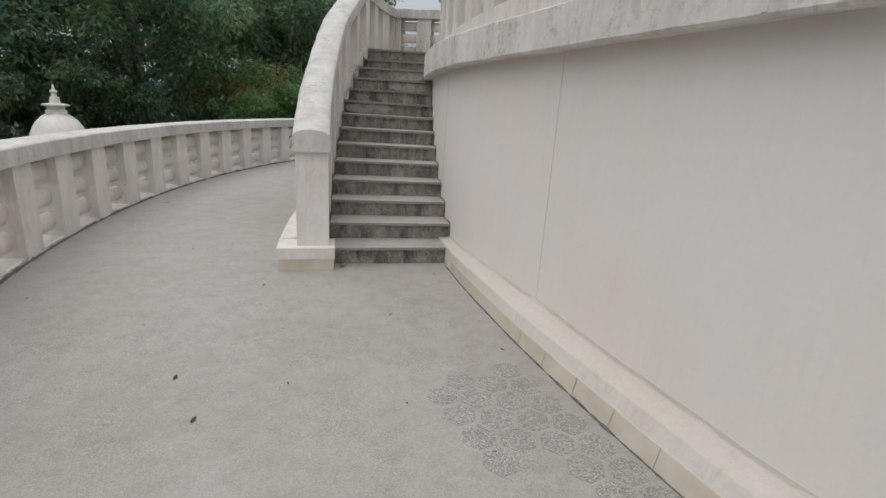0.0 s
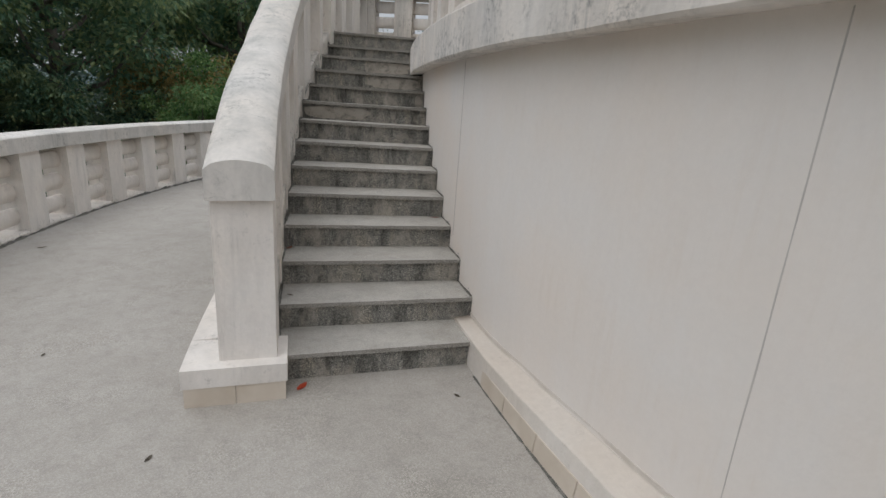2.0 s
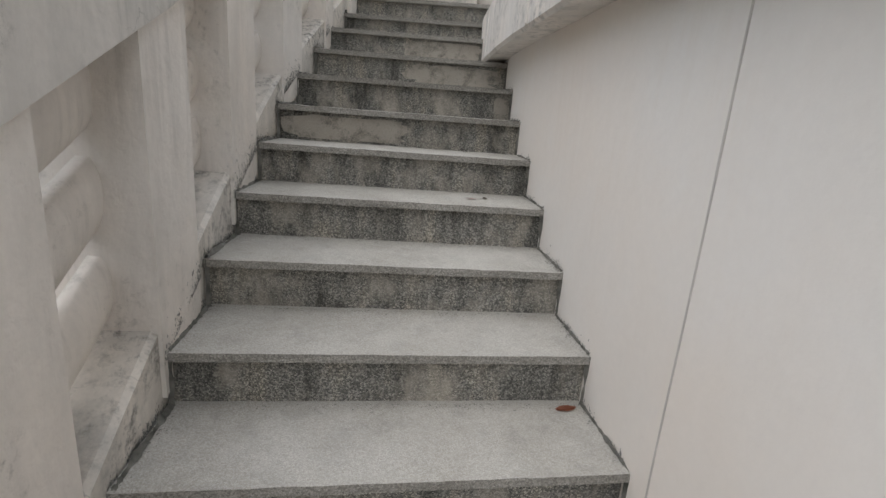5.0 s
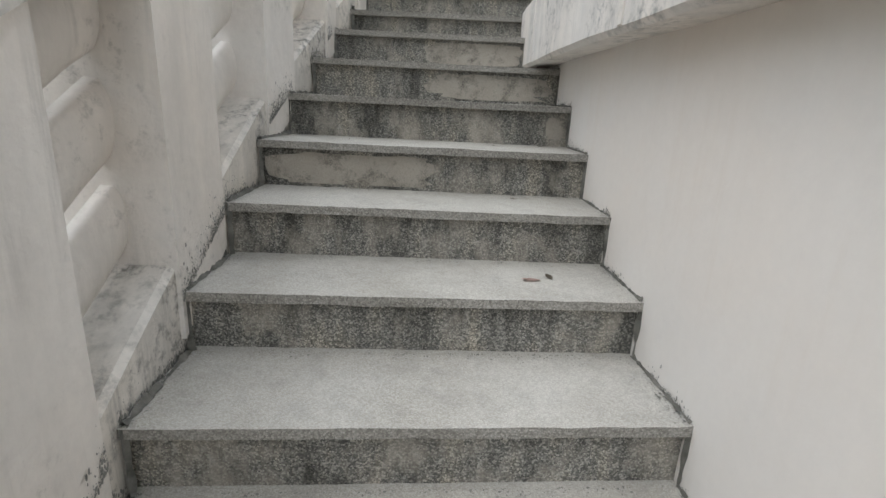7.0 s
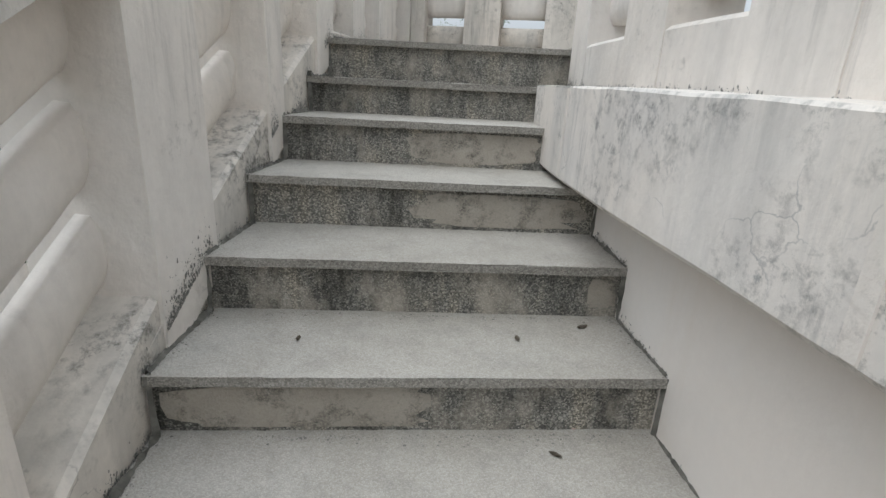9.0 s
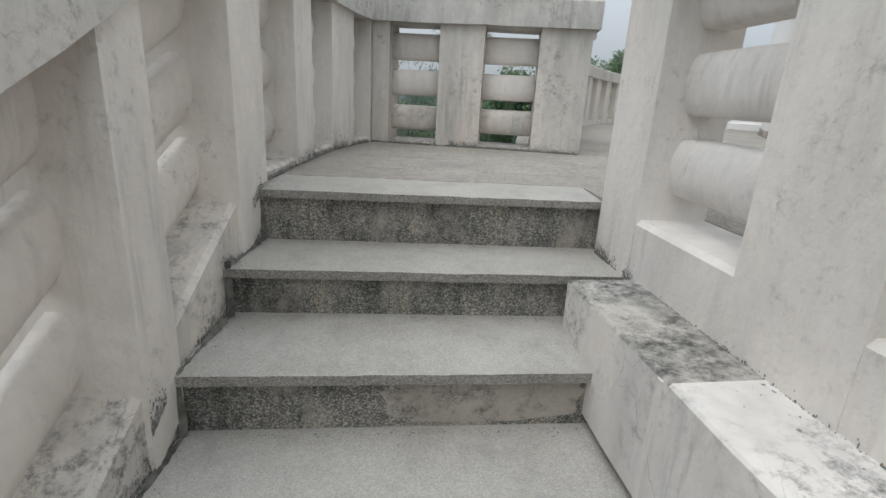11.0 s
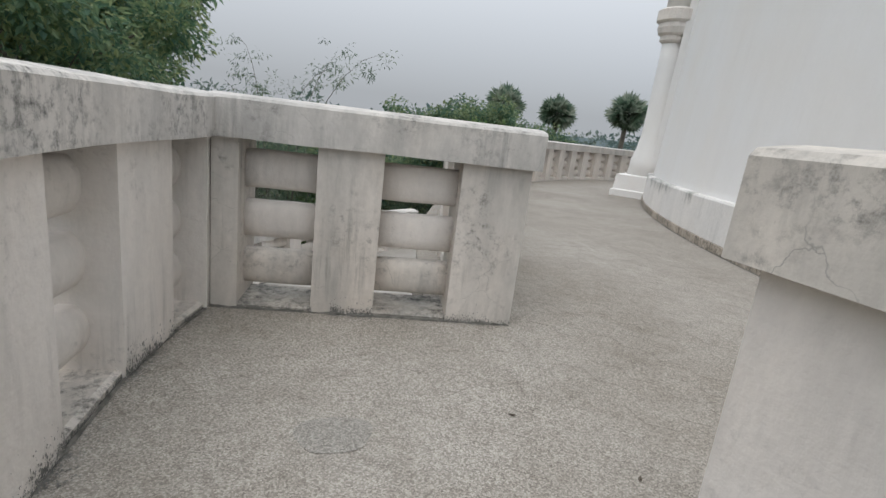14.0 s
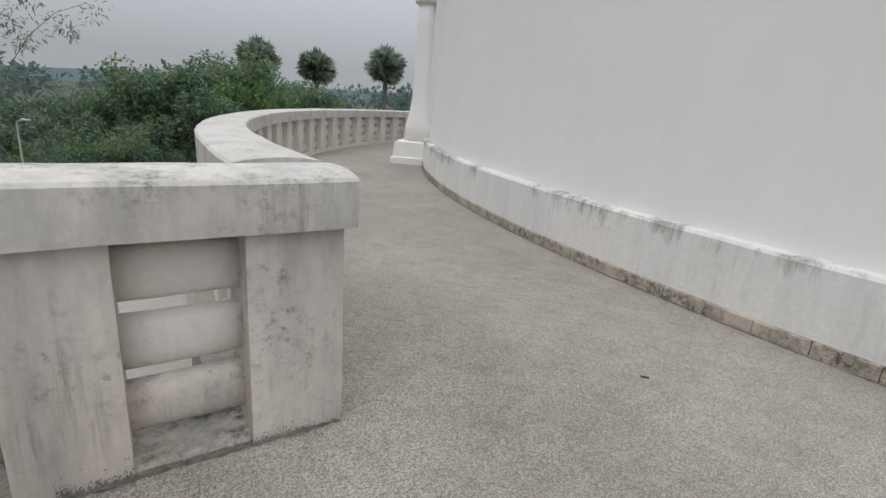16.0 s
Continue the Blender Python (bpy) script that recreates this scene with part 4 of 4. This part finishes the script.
for k in range(1, 14):
    flat = lambda u: level(k)
    if k < 12:
        climbing(bm, rng, arc(C1, wall_r), nose(k + 1), nose(k), 1, flat, 170, 0.013, 0.012)
    climbing(bm, rng, arc(C1, lambda u: stair_out(u) + 0.0135), nose(k + 1), nose(k), -1, flat, 260, 0.02, 0.014)
    for _ in range(420):
        off = rng.uniform(0.02, 1.1)
        p = Vector((*arc(C1, R_WALL)(nose(k + 1), off), 0))
        if noise.noise(p * 6) + 0.5 * noise.noise(p * 21) + rng.uniform(-0.3, 0.4) > 0:
            back = rng.expovariate(1 / 0.014) / 19
            flake(bm, rng, Vector((*arc(C1, R_WALL)(nose(k + 1) + back, off), level(k) + 0.0028)), Vector((1, 0, 0)), Vector((0, 1, 0)), min(0.0045, 0.0009 + rng.expovariate(1000)))
for a, b in ((0.211, 0.197), (0.176, 0.161), (0.1415, 0.125), (0.1005, 0.085), (0.061, 0.0535), (0.0315, 0.0195)):
    climbing(bm, rng, arc(C1, stair_out), b, a, -1, lambda u: stair_foot(u) - 0.03, 260, 0.035)
climbing(bm, rng, lambda u, off: arc(C1, 18.945)(u, off), 0.0245, 0.0415, 1, lambda u: level(13), 330, 0.022)
climbing(bm, rng, lambda u, off: arc(C1, 18.945)(u, off), 0.0415, 0.15, 1, cornice_top, 260, 0.008, 0.03)
tagged(part("mould", bm, MOULD), "ragged black mould climbing beside the stair treads", "mould", kind="stuff")
bm = bmesh.new()
for a, b in ((9.1, 9.2), (9.64, 9.91), (10.29, 10.65)):
    climbing(bm, rng, lp, yu(b), yu(a), -1, lambda u: LAND, 620, 0.035, 0.018)
for a, b in ((9.2, 9.64), (9.91, 10.29), (10.65, 10.93)):
    climbing(bm, rng, lambda u, off: lp(u, off + 0.012), yu(b), yu(a), -1, lambda u: LAND, 300, 0.008, 0.02)
for a, b, n in ((px(-0.892), px(-0.605), 1000), (px(-0.255), plen, 520)):
    climbing(bm, rng, pl, a, b, -1, lambda u: LAND, n, 0.022, 0.012)
for k in range(14):
    climbing(bm, rng, arc(C2, R_DRUM), -0.06 * k, 0.06 - 0.06 * k, 1, lambda u: LAND, 130, 0.02, 0.01)
tagged(part("mould", bm, MOULD), "dark mould on the landing balustrade's feet", "mould", kind="stuff")
bm = bmesh.new()
for k in range(24):
    climbing(bm, rng, arc(C4, R_LOW), 0.5 - 0.04 * k, 0.54 - 0.04 * k, -1, lambda u: 0.0, 240, 0.04, 0.02)
tagged(part("mould", bm, MOULD), "dark mould on the lower balustrade's feet", "mould", kind="stuff")


def blob(path, u0, off0, z0, du, doff, z1, mat, parent, face=0.0022, seed=0):
    """A thin uneven smear of cement on the face of a riser."""
    rng = random.Random(seed)
    bm = bmesh.new()
    n = 26
    rim = []
    for i in range(n):
        t = 2 * math.pi * i / n
        r = 1 + 0.08 * rng.gauss(0, 1)
        rim.append((off0 + doff * power(math.cos(t), 0.5) * r, (z0 + z1) / 2 + (z1 - z0) / 2 * max(-1, min(1, power(math.sin(t), 0.45) * r))))
    front = [bm.verts.new((*path(u0 + face / 19, o), z)) for o, z in rim]
    back = [bm.verts.new((*path(u0 - 0.0004, o), z)) for o, z in rim]
    bm.faces.new(front)
    for i in range(n):
        bm.faces.new((front[i], front[(i + 1) % n], back[(i + 1) % n], back[i]))
    part("cement_smear", bm, mat, parent)


sp = arc(C1, R_WALL)
blob(sp, nose(9) - 0.0012, 0.92, 8 * H + 0.012, 0, 0.32, 9 * H - 0.04, PATCH, risers[9], seed=1)
blob(sp, nose(11) - 0.0012, 0.33, 10 * H + 0.012, 0, 0.30, 11 * H - 0.04, PATCH, risers[11], seed=2)
blob(sp, nose(12) - 0.0012, 0.42, 11 * H + 0.012, 0, 0.27, 12 * H - 0.04, PATCH, risers[12], seed=3)
blob(sp, nose(10) - 0.0012, 0.055, 9 * H + 0.03, 0, 0.045, 10 * H - 0.05, PATCH, risers[10], seed=4)

for u in (0.3335, 0.1965):
    p = arc(C1, wall_r)
    bm = bmesh.new()
    rings = []
    z0 = max(kerb_top(u) + 0.02, (10 + (0.0890 - u) / 0.01713) * H) if u < 0.24 else kerb_top(u) + 0.075
    for i in range(25):
        z = z0 + (1.97 - z0) * i / 24
        w = 0.00012 + 0.00006 * noise.noise(Vector((u * 40, 0, z * 6)))
        d = 0.0002 * noise.noise(Vector((u * 90, 3, z * 2.5)))
        rings.append([bm.verts.new((*p(u + d - w, -0.01), z)), bm.verts.new((*p(u + d - w, 0.0025), z)), bm.verts.new((*p(u + d + w, 0.0025), z)), bm.verts.new((*p(u + d + w, -0.01), z))])
    for a, b in zip(rings, rings[1:]):
        for i in range(3):
            bm.faces.new((a[i], a[i + 1], b[i + 1], b[i]))
    tagged(part("trim_seam", bm, SEAM), "mortar-filled vertical joint in the drum wall", "wall joint", kind="structure")

# hexagonal pavers that show through the worn film beside the kerb
for i in range(-4, 12):
    for j in range(-2, 14):
        x, y = 0.20 * i + 0.10 * (j % 2) + 0.12, 0.75 + 0.1735 * j
        d = math.hypot(x - C1[0], y - C1[1])
        a = math.asin((C1[1] - y) / d)
        if wall_r(a) + kerb_foot(a) + 0.09 < d < wall_r(a) + kerb_foot(a) + 0.64 + 0.6 * noise.noise(Vector((x * 2.2, y * 2.2, 0))) and y < 3.2:
            bm = bmesh.new()
            top = [bm.verts.new((x + 0.104 * math.sin(math.pi / 3 * k) * random.uniform(0.9, 1.0), y + 0.104 * math.cos(math.pi / 3 * k) * random.uniform(0.9, 1.0), 0.0016)) for k in range(6)]
            low = [bm.verts.new((v.co.x, v.co.y, -0.01)) for v in top]
            bm.faces.new(top)
            for k in range(6):
                bm.faces.new((top[k], top[(k + 1) % 6], low[(k + 1) % 6], low[k]))
            part("paver", bm, PAVER, lower_floor)
bm = bmesh.new()
ring = [bm.verts.new((-0.847 + 0.115 * math.cos(t) * (1 + 0.1 * math.sin(3 * t)), 9.912 + 0.1 * math.sin(t) * (1 + 0.12 * math.cos(2 * t)), LAND + 0.002)) for t in [2 * math.pi * i / 30 for i in range(30)]]
bm.faces.new(ring)
part("paver", bm, NOSING, upper_floor)

# hexagonal pavers of the upper terrace, nearly worn into one surface
bm = bmesh.new()
top = [bm.verts.new((0.0977 * math.sin(math.pi / 3 * k), 0.0977 * math.cos(math.pi / 3 * k), 0.0009)) for k in range(6)]
low = [bm.verts.new((v.co.x * 1.01, v.co.y * 1.01, -0.01)) for v in top]
bm.faces.new(top)
for k in range(6):
    bm.faces.new((top[k], top[(k + 1) % 6], low[(k + 1) % 6], low[k]))
first = part("paver", bm, FLOOR2, upper_floor)
slabs = 0
for i in range(-9, 14):
    for j in range(-6, 18):
        x, y = 0.172 * i + 0.086 * (j % 2) + 0.3, 10.2 + 0.149 * j
        inside = math.hypot(x - C2[0], y - C2[1]) > R_DRUM + 0.13 and (math.hypot(x - C3[0], y - C3[1]) < R_UP - 0.12 or (y < 10.55 and math.hypot(x - C3[0], y - C3[1]) < 14.68))
        if inside and y > 9.62 and not (x < 0.3 and 10.5 < y < 11.3) and not (x < 0 and y > 11) and (x + 0.847) ** 2 + (y - 9.912) ** 2 > 0.05 and slabs < 298:
            ob = first if slabs == 0 else new("paver", first.data)
            ob.parent = upper_floor
            ob.matrix_basis = pose(x, y, LAND, 0, 0, 60 * random.randrange(6))
            slabs += 1


def litter(name, x, y, z, size, turn, mat, label):
    """A small curled dry leaf."""
    bm = bmesh.new()
    grid = []
    for i in range(7):
        f = i / 6
        w = size * 0.22 * math.sin(math.pi * (0.06 + 0.9 * f))
        lift = 0.001 + size * 0.16 * (f - 0.5) ** 2 + 0.002 * random.random()
        grid.append([bm.verts.new((size * (f - 0.5), s * w, lift + 0.12 * abs(s) * w)) for s in (-1, 0, 1)])
    for a, b in zip(grid, grid[1:]):
        for k in range(2):
            bm.faces.new((a[k], a[k + 1], b[k + 1], b[k]))
    bmesh.ops.solidify(bm, geom=bm.faces[:], thickness=0.0008)
    ob = part(name, bm, mat)
    ob.matrix_basis = pose(x, y, z + 0.001, 0, 0, turn)
    tagged(ob, label, "leaf", "litter")


dry = "small dark dry leaf lying on the terrace floor"
for x, y, s in ((-1.507, 4.015, 0.05), (-0.931, 3.737, 0.03), (-0.33, 3.574, 0.035), (-1.43, 2.473, 0.055), (-1.13, 2.104, 0.055), (-0.779, 2.498, 0.032), (0.517, 3.112, 0.035), (-4.1, 7.0, 0.09), (-0.042, 4.628, 0.045), (-0.073, 2.386, 0.025), (0.393, 2.032, 0.028), (-2.6, 4.9, 0.04), (-3.1, 3.4, 0.04), (-2.0, 3.1, 0.025)):
    litter("fallen_leaf", x, y, 0, s, random.uniform(0, 360), DRY, dry)
for x, y, s in ((1.4, 10.13, 0.05), (1.95, 11.4, 0.03), (1.1, 11.3, 0.025), (-0.25, 9.95, 0.03), (0.0, 9.6, 0.025)):
    litter("fallen_leaf", x, y, LAND, s, random.uniform(0, 360), DRY, dry)
for x, y, k, s, mat in ((-0.474, 7.089, 7, 0.05, DRY), (-0.535, 7.045, 7, 0.06, PINK), (-0.586, 7.47, 8, 0.035, DRY), (-0.515, 7.59, 8, 0.045, PINK), (-0.672, 7.729, 9, 0.035, DRY), (-0.463, 7.83, 9, 0.045, DRY), (-1.283, 7.653, 9, 0.03, DRY), (-1.16, 5.2, 2, 0.05, DRY)):
    litter("fallen_leaf", x, y, k * H, s, random.uniform(0, 360), mat, "small fallen leaf on a stair tread")
litter("fallen_leaf", -0.182, 6.245, 4 * H, 0.075, 20, RUST, "rust-brown fallen leaf on a stair tread")
litter("fallen_leaf", -1.292, 5.70, 3 * H, 0.08, 75, RUST, "rust-brown fallen leaf on a stair tread")
litter("red_scrap", -0.96, 4.66, 0, 0.095, 70, RED, "small orange-red scrap beside the newel plinth")
